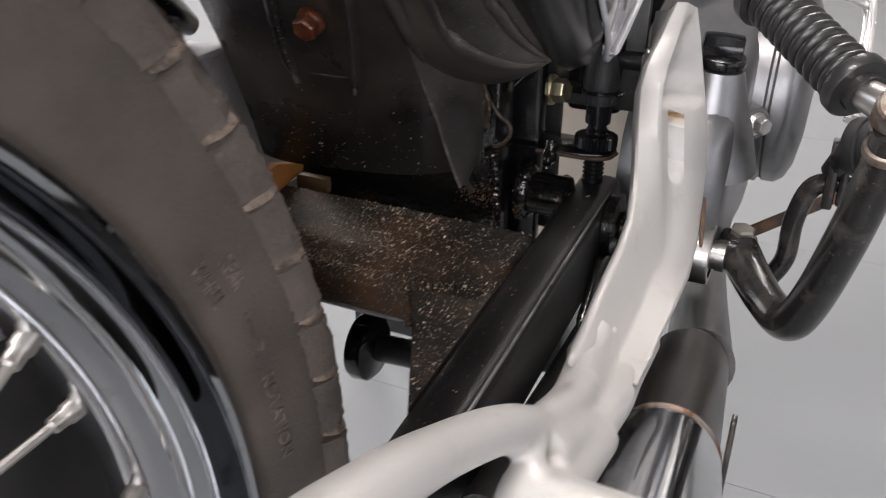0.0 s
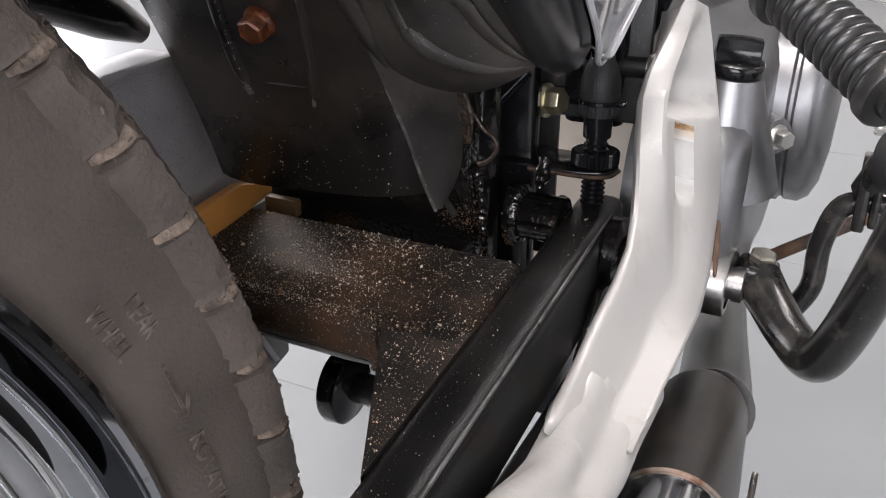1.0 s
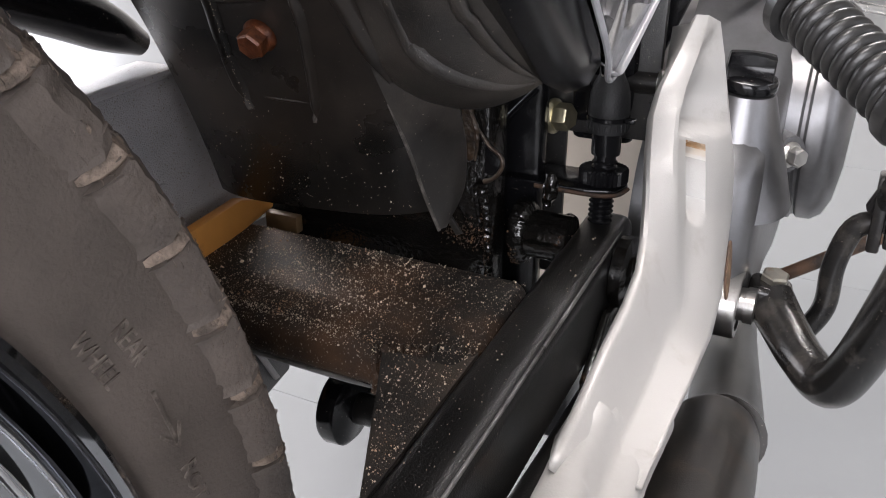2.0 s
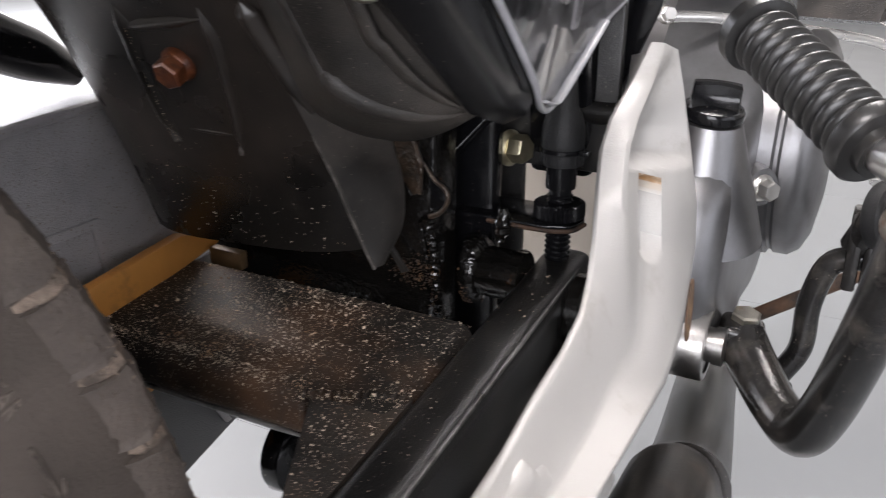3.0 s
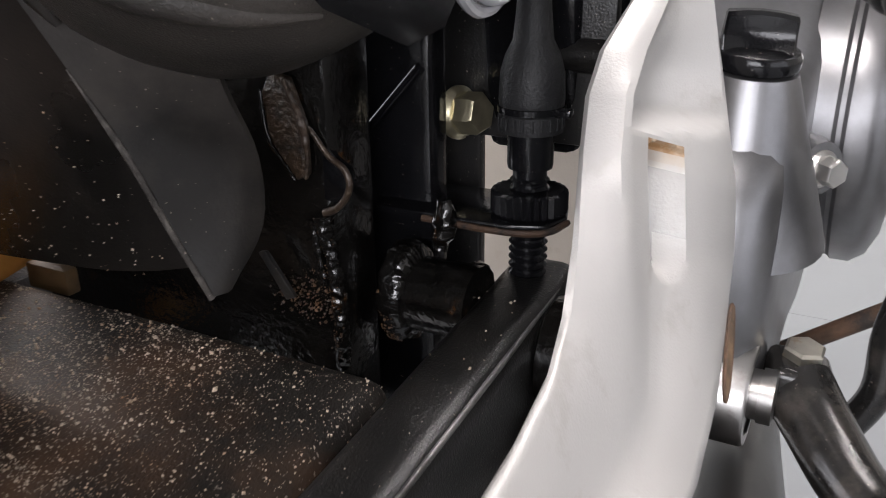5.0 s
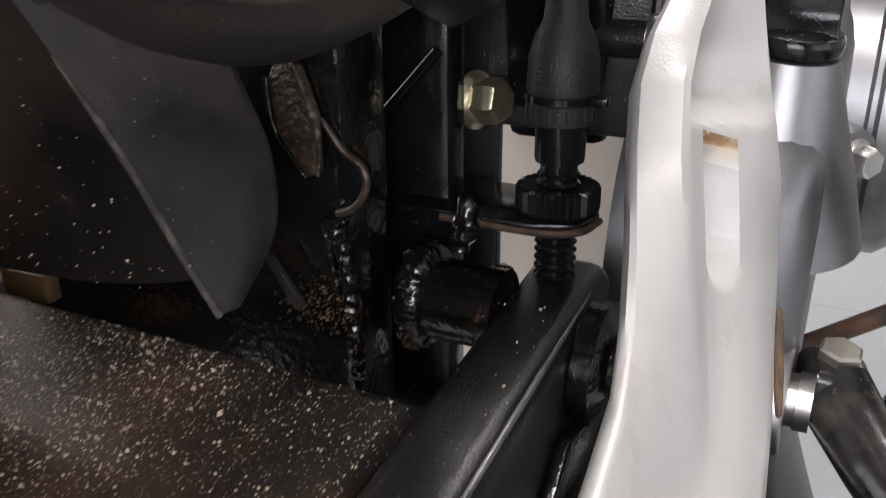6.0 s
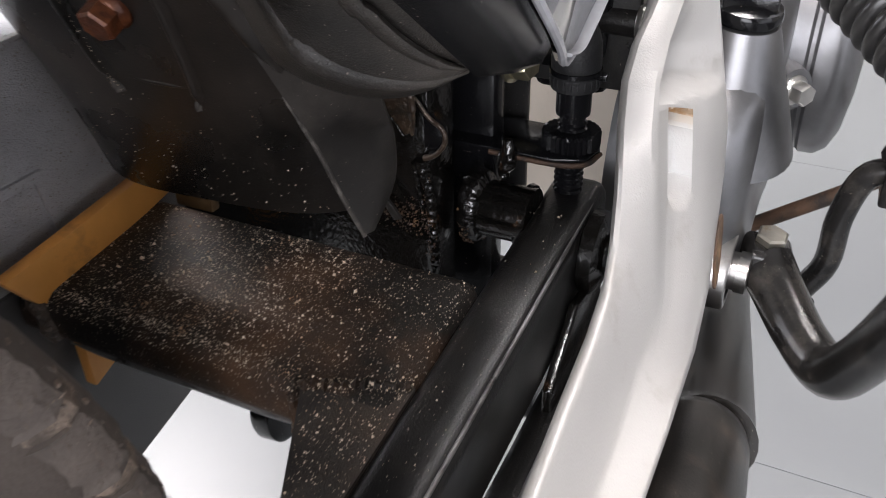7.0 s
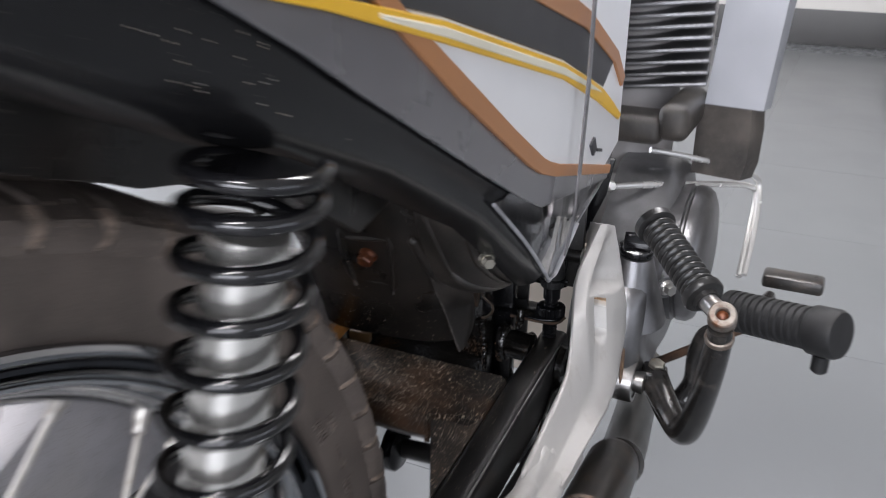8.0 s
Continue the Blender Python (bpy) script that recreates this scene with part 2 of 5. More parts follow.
def tube(pts, r, seg=14, smooth=0, bm=None, flat=1.0):
    """A swept round bar; r is one radius or a radius a point; flat squeezes one cross axis."""
    rs = list(r) if isinstance(r, (list, tuple)) else [r] * len(pts)
    if smooth:
        n = len(pts)
        q = curve_points(pts, smooth)
        rs = [float(v) for v in np.interp(np.linspace(0, n - 1, len(q)), range(n), rs)]
        pts = q
    pts = [V(p) for p in pts]
    _, u, w = frame_of(pts[1] - pts[0])
    rings = []
    for i, p in enumerate(pts):
        d = (pts[min(i + 1, len(pts) - 1)] - pts[max(i - 1, 0)]).normalized()
        u = (u - d * u.dot(d)).normalized()
        w = d.cross(u)
        rings.append([p + rs[i] * (u * math.cos(a) + w * math.sin(a) * flat) for a in np.linspace(0, 2 * math.pi, seg, endpoint=False)])
    return loft(rings, bm=bm)


def lathe(profile, base, axis, seg=32, bm=None, cap=True):
    """Profile of (radius, height along the axis) turned round the axis at base."""
    d, u, w = frame_of(axis)
    base = V(base)
    rings = [[base + d * h + max(r, 1e-5) * (u * math.cos(a) + w * math.sin(a)) for a in np.linspace(0, 2 * math.pi, seg, endpoint=False)] for r, h in profile]
    return loft(rings, cap=cap, bm=bm)


def prism(poly, axis, a, b, r=0.0, seg=2, bm=None):
    """A polygon in the plane across an axis ('x': (y, z), 'y': (x, z), 'z': (x, y)), from a to b along it, with rounded edges."""
    put = {"x": lambda p, h: V((h, *p)), "y": lambda p, h: V((p[0], h, p[1])), "z": lambda p, h: V((*p, h))}[axis]
    out = loft([[put(p, a) for p in poly], [put(p, b) for p in poly]])
    bmesh.ops.recalc_face_normals(out, faces=out.faces[:])
    return bevel(out, r, seg) if r else out


def block(x0, x1, y0, y1, z0, z1, r=0.0, seg=2):
    return prism([(x0, y0), (x1, y0), (x1, y1), (x0, y1)], "z", z0, z1, r, seg)


def hex_head(base, axis, flats, height, flange=0.0, turn=0.0):
    d, u, w = frame_of(axis)
    base = V(base)
    R = flats / math.sqrt(3)
    h0 = 0.0
    bm = bmesh.new()
    if flange:
        lathe([(flange, 0), (flange, 0.0012), (flange * 0.8, 0.0028), (0.001, 0.0029)], base, axis, 28, bm)
        h0 = 0.0024
    def ring(rad, h):
        return [base + d * h + rad * (u * math.cos(turn + k * math.pi / 3) + w * math.sin(turn + k * math.pi / 3)) for k in range(6)]
    loft([ring(R, h0), ring(R, h0 + height * 0.85), ring(R * 0.86, h0 + height)], bm=bm)
    return bm


def merge(*bms):
    out = bmesh.new()
    for b in bms:
        me = bpy.data.meshes.new("tmp")
        b.to_mesh(me)
        b.free()
        out.from_mesh(me)
        bpy.data.meshes.remove(me)
    return out


def lumpy(bm, amp, freq):
    """Uneven weld and dirt: pushes every point out or in by smooth noise."""
    bm.normal_update()
    for v in bm.verts:
        v.co += v.normal * amp * noise.noise(v.co * freq)
    return bm


def shift(bm, m):
    bmesh.ops.transform(bm, matrix=m, verts=bm.verts[:])
    return bm


# ---- room ----
floor = tagged(make("floor", block(-5, 5, -4.2, 5.3, -0.12, -0.0056), GROUT), "pale grey glazed tile floor with thin joints", "floor", kind="structure")
wall_north = tagged(make("wall_north", block(-5.1, 5.1, 5.3, 5.45, -0.1, 3.05), WALL), "plain off-white painted wall", "wall", kind="structure")
wall_south = tagged(make("wall_south", merge(block(-5.1, -2.2, -4.35, -4.2, -0.1, 3.05), block(3.2, 5.1, -4.35, -4.2, -0.1, 3.05), block(-2.2, 3.2, -4.35, -4.2, -0.1, 0.5), block(-2.2, 3.2, -4.35, -4.2, 2.6, 3.05)), WALL), "plain off-white painted wall", "wall", kind="structure")
def wall_with_opening(x0, x1, y0, y1, oy0, oy1, oz0, oz1):
    """A wall along y with one opening through it."""
    return merge(block(x0, x1, y0, oy0, -0.1, 3.05), block(x0, x1, oy1, y1, -0.1, 3.05), block(x0, x1, oy0, oy1, -0.1, oz0), block(x0, x1, oy0, oy1, oz1, 3.05))


wall_east = tagged(make("wall_east", wall_with_opening(5, 5.15, -4.2, 5.3, -3.8, 1.0, 0.1, 2.5), WALL), "plain off-white painted wall", "wall", kind="structure")
wall_west = tagged(make("wall_west", wall_with_opening(-5.15, -5, -4.2, 5.3, -0.5, 4.8, 0.3, 2.7), WALL), "plain off-white painted wall", "wall", kind="structure")
ceiling = tagged(make("ceiling", block(-5.1, 5.1, -4.3, 5.4, 3.05, 3.2), WALL), "plain white ceiling", "ceiling", kind="structure")
# skirting made taller; the extra height stands for shadow along the wall
baseboard = tagged(make("baseboard", block(-5, 5, 5.285, 5.297, -0.003, 0.19, 0.003), SKIRT), "dark skirting along the wall, raised to stand for the shadow band too", "baseboard", kind="structure")


GLASS = bpy.data.materials.new("window_glass")
GLASS.use_nodes = True
GLASS.node_tree.nodes["Principled BSDF"].inputs["Transmission Weight"].default_value = 1.0
GLASS.node_tree.nodes["Principled BSDF"].inputs["Roughness"].default_value = 0.0


# unseen window with an area lamp, added as a light source
def added_window(name, x, y0, y1, z0, z1, watts, turn):
    root = tagged(new(name), "wide unseen window in a grey frame, added to light the bike", "window", kind="structure")
    for a, b, c, d in ((y0, y1, z0, z0 + 0.06), (y0, y1, z1 - 0.06, z1), (y0, y0 + 0.06, z0 + 0.06, z1 - 0.06), (y1 - 0.06, y1, z0 + 0.06, z1 - 0.06), ((y0 + y1) / 2 - 0.03, (y0 + y1) / 2 + 0.03, z0 + 0.06, z1 - 0.06)):
        part("window_frame", block(x - 0.03, x + 0.03, a, b, c, d, 0.004), SHROUD, root)
    half = (y0 + y1) / 2
    for a, b in ((y0 + 0.06, half - 0.03), (half + 0.03, y1 - 0.06)):
        pane = part("pane", block(x - 0.004, x + 0.004, a, b, z0 + 0.06, z1 - 0.06), GLASS, root)
        pane.visible_shadow = False
    ld = bpy.data.lights.new("window_light", "AREA")
    ld.shape, ld.size, ld.size_y, ld.energy, ld.color = "RECTANGLE", y1 - y0 - 0.2, z1 - z0 - 0.2, watts, (0.98, 0.975, 0.98)
    lo = new("window_light", ld)
    lo.parent = root
    lo.matrix_local = pose(x - turn * 0.06, half, (z0 + z1) / 2, 0, 90 * turn, 0) @ pose(0, 0, 0, 0, 0, 90)
    return root


# added behind the camera to brighten the rear-facing surfaces
south = added_window("window_3", 0, -2.7, 2.7, 0.5, 2.6, SOUTH_WATTS, -1)
south.matrix_world = Matrix.Translation((0.5, -4.27, 0)) @ pose(0, 0, 0, 0, 0, 90)
added_window("window_1", 5.07, -3.8, 1.0, 0.1, 2.5, EAST_WATTS, 1)
added_window("window_2", -5.07, -0.5, 4.8, 0.3, 2.7, WEST_WATTS, -1)


def ceiling_light(x, y):
    root = tagged(new("ceiling_light"), "flat white led ceiling panel in a thin frame", "lamp", "ceiling lights")
    root.location = (x, y, 3.0)
    part("frame", block(-0.63, 0.63, -0.33, 0.33, 0.0, 0.045, 0.004), SHROUD, root)
    part("diffuser", block(-0.6, 0.6, -0.3, 0.3, -0.006, 0.001, 0.002), LAMP, root, "glowing white diffuser")
    return root


for lx, ly in ((-2.4, -1.4), (0.1, -1.4), (-2.4, 2.0), (0.1, 2.0)):
    ceiling_light(lx, ly)
    ld = bpy.data.lights.new("panel_light", "AREA")
    ld.shape, ld.size, ld.size_y, ld.energy, ld.color = "RECTANGLE", 1.2, 0.6, LAMP_WATTS, (1.0, 0.93, 0.86)
    new("panel_light", ld).location = (lx, ly, 2.985)

def floor_jack():
    root = tagged(new("floor_jack"), "dark low trolley with pale green wheels by the wall", "trolley")
    root.location = (0.62, 4.35, -0.005)
    part("base", block(-0.16, 0.4, -0.2, 0.25, 0.07, 0.2, 0.02), PAINT_BLACK, root)
    for x, y in ((-0.1, -0.2), (0.3, -0.2), (-0.1, 0.2), (0.3, 0.2)):
        part("wheel", lathe([(0.01, -0.02), (0.05, -0.018), (0.05, 0.018), (0.01, 0.02)], (x, y, 0.05), (1, 0, 0), 20), CASTER, root)
    part("upright", block(-0.02, 0.14, -0.05, 0.1, 0.2, 0.34, 0.02), PAINT_BLACK, root)
    return root


floor_jack()

# ---- motorcycle ----
bike = tagged(new("motorcycle"), "parked black and silver motorcycle with dusty swingarm and kick starter", "motorcycle")
AXLE = V((0, 0, 0.317))


def slope(y):
    return 0.390 + 0.105 * (y - 0.35)


# rear wheel
rim_profile = [(0.2640, 0.0325), (0.2632, 0.0352), (0.2612, 0.0362), (0.2592, 0.0350), (0.2585, 0.0325), (0.2570, 0.0312), (0.2525, 0.0306), (0.2505, 0.0285), (0.2500, 0.0255), (0.2485, 0.0242), (0.2455, 0.0236), (0.2442, 0.0215), (0.2436, 0.0180), (0.2410, 0.0160), (0.2375, 0.0120), (0.2350, 0.0080), (0.2340, 0.0000)]
full = rim_profile + [(r, -x) for r, x in rim_profile[-2::-1]]
outer_side = [(0.262, -0.032), (0.248, -0.02), (0.24, 0), (0.248, 0.02), (0.262, 0.032)]
wheel = part("rear_wheel", lathe(full + outer_side + [full[0]], AXLE, (1, 0, 0), 144, cap=False), [RIM, RIM_REFLECTION], bike, "chromed steel spoked rim")
# these faces of the rim carry the painted dark reflection
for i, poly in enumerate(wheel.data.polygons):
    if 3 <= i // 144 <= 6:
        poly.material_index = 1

side = [(0.2600, 0.0310), (0.2655, 0.0330), (0.2700, 0.0362), (0.2780, 0.0385), (0.2870, 0.0400), (0.2925, 0.0408)]
crown = [(0.3000, 0.0412), (0.3050, 0.0395), (0.3110, 0.0300), (0.3140, 0.0180), (0.3150, 0.0)]
half = side + crown
prof = half + [(r, -x) for r, x in half[-2::-1]]
back = [(r - 0.008, x * 0.8) for r, x in prof[::-1]]
tyre = part("tyre", lathe(prof + back + [prof[0]], AXLE, (1, 0, 0), 160, cap=False), TYRE, wheel, "dusty worn tyre with lugged shoulder")


def on_wheel(r, x, a):
    return AXLE + V((x, r * math.cos(a), r * math.sin(a)))


rng = random.Random(4)
lug_bm = bmesh.new()
LUGS = 63
NOTCH = radians(5.1)
for s in (1, -1):
    for k in range(LUGS):
        a0 = NOTCH + 2 * math.pi * (k + 0.5) / LUGS
        w = 2 * math.pi / LUGS * 0.83
        j = rng.uniform(-0.0005, 0.0005)
        section = [(0.2965, 0.0404), (0.3000, 0.0432 + j), (0.3050, 0.0457 + j), (0.3095, 0.0450 + j), (0.3150, 0.0375), (0.3190, 0.0230), (0.3120, 0.0200), (0.3040, 0.0380)]
        rings = []
        for t in (0, 0.06, 0.14, 0.25, 0.38, 0.5, 0.62, 0.75, 0.86, 0.94, 1):
            f = 0.9965 if t in (0, 1) else 1.0 + rng.uniform(-0.0016, 0.0010)
            rings.append([on_wheel(r if r < 0.296 else r * f, s * (x if r < 0.296 else x + rng.uniform(-0.0006, 0.0004)), a0 + w * (t - 0.5) + (0.046 - x) * 0.5) for r, x in section])
        loft(rings, bm=lug_bm)
for k in range(48):
    a0 = 2 * math.pi * k / 48
    w = 2 * math.pi / 48 * 0.8
    loft([[on_wheel(r, x, a0 + w * (t - 0.5) + x * 3 * (1 if k % 2 else -1)) for r, x in ((0.3140, 0.016), (0.3205, 0.0145), (0.3218, 0), (0.3205, -0.0145), (0.3140, -0.016))] for t in (0, 0.5, 1)], bm=lug_bm)
part("tread", lug_bm, TREAD, wheel, "worn rubber tread blocks")
for k in range(LUGS):
    a0 = NOTCH + 2 * math.pi * k / LUGS
    w = rng.uniform(0.0075, 0.0120)
    low = rng.uniform(0.2958, 0.2995)
    turn = rng.uniform(-0.002, 0.002)
    g = bmesh.new()
    loft([[on_wheel(r, x - 0.0010, a0 + drift - w * f), on_wheel(r + 0.0003, x + 0.0003, a0 + drift - w * f * 0.5), on_wheel(r, x - 0.0001, a0 + drift + w * f * 0.4), on_wheel(r, x - 0.0016, a0 + drift + w * f), on_wheel(r - 0.002, x - 0.004, a0 + drift)] for r, x, f, drift in ((low, 0.0429, 0.35, 0.004 + turn), (0.3010, 0.0444, rng.uniform(0.5, 0.9), 0.002 + turn), (0.3050, 0.0455, rng.uniform(0.8, 1.2), 0.001 + turn * 0.5), (0.3090, 0.0448, rng.uniform(1.0, 1.4), 0.0), (0.3130, 0.0400, 1.1, -0.001))], bm=g)
    part("tread_notch", g, TYRE_GROOVE, wheel)

scuff = bmesh.new()
for _ in range(900):
    a, t = rng.uniform(-0.3, 1.9), rng.random() ** 0.5
    r = 0.2965 + 0.0175 * t
    x = float(np.interp(r, [0.2920, 0.2985, 0.3050, 0.3095, 0.3150], [0.0404, 0.0438, 0.0459, 0.0450, 0.0375])) + 0.0002
    la, lr = rng.uniform(0.002, 0.010), rng.uniform(0.0002, 0.0007)
    sk = rng.uniform(-0.004, 0.008)
    quad = [on_wheel(r - lr, x - 0.0002, a), on_wheel(r - lr * 0.2, x + 0.0002, a + la * 0.4 + sk * 0.3), on_wheel(r + lr, x - 0.0004, a + la + sk), on_wheel(r + lr * 0.3, x + 0.0001, a + la * 0.5)]
    scuff.faces.new([scuff.verts.new(q) for q in quad])
tagged(part("scuff", scuff, TYRE_GROOVE, wheel, "pale torn scuffs on the tyre shoulder"), kind="stuff")


flakes = bmesh.new(), bmesh.new()
for k in range(LUGS):
    a0 = NOTCH + 2 * math.pi * k / LUGS
    for _ in range(9):
        edge = rng.random() < 0.55
        a = a0 + (rng.gauss(0, 0.009) if edge else rng.uniform(0, 2 * math.pi / LUGS))
        r = rng.uniform(0.2990, 0.3135) if edge else rng.uniform(0.3060, 0.3145)
        x = float(np.interp(r, [0.2965, 0.3000, 0.3050, 0.3095, 0.3150], [0.0408, 0.0432, 0.0457, 0.0450, 0.0375]))
        along, across = (rng.uniform(0.003, 0.010), rng.uniform(0.0006, 0.0012)) if rng.random() < 0.6 else (rng.uniform(0.002, 0.004), rng.uniform(0.0010, 0.0022))
        slant, lift = rng.uniform(-0.5, 0.5), rng.uniform(0.0003, 0.0011)
        rings = []
        for t in (0, 0.3, 0.65, 1):
            f = (1 - abs(2 * t - 0.9)) * 0.9 + 0.12
            aa, rr = a + along * (t - 0.5), r + across * slant * (t - 0.5) * 3 + rng.uniform(-0.0002, 0.0002)
            rings.append([on_wheel(rr - across * f, x - 0.0010, aa), on_wheel(rr - across * f * 0.3, x + lift * f, aa), on_wheel(rr + across * f * 0.5, x + lift * f * 0.6, aa), on_wheel(rr + across * f, x - 0.0012, aa)])
        loft(rings, bm=flakes[rng.random() < 0.55])
tagged(part("torn_rubber", flakes[0], TYRE_GROOVE, wheel, "pale torn rubber flakes"), kind="stuff")
tagged(part("torn_rubber", flakes[1], TREAD, wheel, "torn rubber flakes"), kind="stuff")


def wheel_text(words, a_start, a_end, r, height):
    """Raised lettering bent round the sidewall, read clockwise from the machine's right side."""
    fc = bpy.data.curves.new("lettering", "FONT")
    fc.body, fc.size, fc.extrude, fc.resolution_u = words, 1.0, 0.03, 2
    tmp = bpy.data.objects.new("lettering", fc)
    me = bpy.data.meshes.new_from_object(tmp)
    bpy.data.objects.remove(tmp)
    xs = [v.co.x for v in me.vertices]
    ys = [v.co.y for v in me.vertices]
    for v in me.vertices:
        a = a_start + (a_end - a_start) * (v.co.x - min(xs)) / (max(xs) - min(xs))
        h = (v.co.y - min(ys)) / (max(ys) - min(ys))
        rr = r - height / 2 + height * h
        x = float(np.interp(rr, [q[0] for q in side], [q[1] for q in side])) + (0.0005 if v.co.z > 0 else -0.0004)
        v.co = on_wheel(rr, x, radians(a))
    me.materials.append(TYRE_TEXT)
    ob = new("lettering", me)
    ob.parent = wheel
    return ob


TYRE_TEXT = mat("worn_lettering", (0.25, 0.21, 0.18), 0.75, 0, 0.25, 200, 0.4, 700, (0.11, 0.09, 0.078), 0.5, 150)
wheel_text("REAR", 26.7, 23.7, 0.2822, 0.0054)
wheel_text("WHEEL", 28.0, 23.8, 0.2735, 0.0048)
wheel_text("ROTATION", 15.3, 6.6, 0.2785, 0.0050)
arrow = bmesh.new()
for pts in ([(0.2790, 21.6), (0.2800, 21.6), (0.2790, 17.6), (0.2780, 17.6)], [(0.2815, 18.6), (0.2820, 18.4), (0.2786, 16.8), (0.2780, 17.1)], [(0.2755, 18.6), (0.2750, 18.4), (0.2780, 16.8), (0.2786, 17.1)]):
    loft([[on_wheel(r, float(np.interp(r, [q[0] for q in side], [q[1] for q in side])) + d, radians(a)) for r, a in pts] for d in (-0.0003, 0.0005)], bm=arrow)
part("arrow_mark", arrow, TYRE_TEXT, wheel)

for k in range(36):
    a = 2 * math.pi * (k - 0.07) / 36
    s = 1 if k % 2 else -1
    lean = 0.3 * (1 if (k // 2) % 2 else -1)
    top = on_wheel(0.2402, s * 0.003 + 0.003, a)
    hub = on_wheel(0.055, s * 0.034, a + lean)
    d = (hub - top).normalized()
    part("spoke", tube([top, hub], 0.0018, 8), SPOKE, wheel)
    part("nipple", lathe([(0.0038, -0.002), (0.0040, 0.0), (0.0040, 0.0095), (0.0032, 0.0105), (0.0031, 0.0150), (0.0021, 0.0160)], top, d, 10), SPOKE, wheel)
part("hub", lathe([(0.02, -0.055), (0.05, -0.05), (0.062, -0.036), (0.062, -0.03), (0.04, -0.025), (0.04, 0.025), (0.062, 0.03), (0.062, 0.036), (0.05, 0.05), (0.02, 0.055)], AXLE, (1, 0, 0), 40), CAST, wheel)
part("axle", tube([(-0.125, 0, 0.317), (0.125, 0, 0.317)], 0.0075, 14), STEEL, wheel)

# swingarm
def sloped_bar(x0, x1, y0, y1, h, r, seg=3):
    bm = loft([[V((x0, y, slope(y) - h)), V((x1, y, slope(y) - h)), V((x1, y, slope(y))), V((x0, y, slope(y)))] for y in (y0, y1)])
    bmesh.ops.recalc_face_normals(bm, faces=bm.faces[:])
    return bevel(bm, r, seg)


swing = part("swingarm", sloped_bar(0.0862, 0.1085, -0.03, 0.487, 0.044, 0.0060, 4), PAINT_BLACK, bike, "satin black box-section swingarm")
# thin pale strip stands for the light caught by the rounded edge
part("edge_highlight", tube([(0.1064, y, slope(y) - 0.0021) for y in np.linspace(0.0, 0.478, 12)], [0.0004] + [0.0009] * 10 + [0.0004], 10), HIGHLIGHT_EDGE, swing, "painted highlight along the edge")
part("left_arm", sloped_bar(-0.1085, -0.0862, -0.03, 0.487, 0.044, 0.0042), PAINT_BLACK, swing)
cross = sloped_bar(-0.088, 0.0866, 0.3490, 0.4155, 0.0195, 0.0072, 5)
cm = part("crossmember", cross, [PAINT_BLACK, CROSS_DUST], swing, "dusty black crossmember")
for poly in cm.data.polygons:
    poly.material_index = 1
# same painted highlight, for floor light on the lower front edge
part("edge_highlight", tube([(x, 0.3512, slope(0.3512) - 0.0186) for x in np.linspace(-0.045, 0.053, 8)], [0.0003] + [0.0010] * 6 + [0.0003], 8), HIGHLIGHT_EDGE, swing)
gus = loft([[V((x, y, slope(y) - 0.0012 - dz)) for x, y in ((0.0545, 0.3515), (0.0868, 0.3635), (0.0868, 0.2830))] for dz in (0.003, 0)])
part("gusset", gus, GUSSET_DUST, swing, "triangular weld-on gusset plate")
web = loft([[V((x, y, slope(y) - 0.002)) for x, y in ((0.0545, 0.3515), (0.0868, 0.2830), (0.0868, 0.2850), (0.0560, 0.3525))], [V((x, y, slope(y) - 0.0195)) for x, y in ((0.0560, 0.3515), (0.0868, 0.2850), (0.0868, 0.2865), (0.0575, 0.3525))]])
part("gusset_web", web, PAINT_BLACK, swing)
weld = lumpy(tube([V((0.0520 + 0.0345 * t, 0.3505 + 0.0125 * t, slope(0.3505 + 0.0125 * t) - 0.0008)) for t in np.linspace(0, 1, 40)], [0.0016 + 0.0007 * math.sin(i * 1.9) + rng.uniform(-0.0003, 0.0004) for i in range(40)], 10), 0.0008, 520)
weld = merge(weld, lumpy(tube([V((0.0528 + rng.uniform(-0.0005, 0.0005), 0.3494 - 0.0008 * t, slope(0.35) - 0.0025 - 0.0155 * t)) for t in np.linspace(0, 1, 18)], [0.0019 + rng.uniform(-0.0005, 0.0005) for _ in range(18)], 10), 0.0007, 520))
part("weld_seam", weld, CROSS_DUST, swing, "lumpy weld bead")
part("pivot_tube", tube([(0.064, 0.456, 0.3985), (0.0885, 0.456, 0.3985)], 0.0108, 24), OILY_BLACK, swing, "oily black pivot tube")
lug = lathe([(0.006, 0), (0.010, 0), (0.0150, 0), (0.0160, 0.0007), (0.0165, 0.0018), (0.0167, 0.0032), (0.0166, 0.0046), (0.0163, 0.0058), (0.0156, 0.0070), (0.0140, 0.0080), (0.0112, 0.0090)], (0.0622, 0.456, 0.3985), (1, 0, 0), 160)
lug = shift(lug, Matrix.Translation((0, 0.456, 0.3985)) @ Matrix.Diagonal((1, 0.74, 0.90, 1)) @ Matrix.Translation((0, -0.456, -0.3985)))
lug = lumpy(lug, 0.0007, 640)
part("pivot_lug", lug, OILY_BLACK, swing, "oily rust-streaked pivot lug")
part("tube_collar", lumpy(lathe([(0.0100, 0), (0.0128, 0.0004), (0.0134, 0.0016), (0.0130, 0.0030), (0.0100, 0.0036)], (0.0832, 0.459, 0.3955), (1, 0, 0), 60), 0.0004, 600), OILY_BLACK, swing)
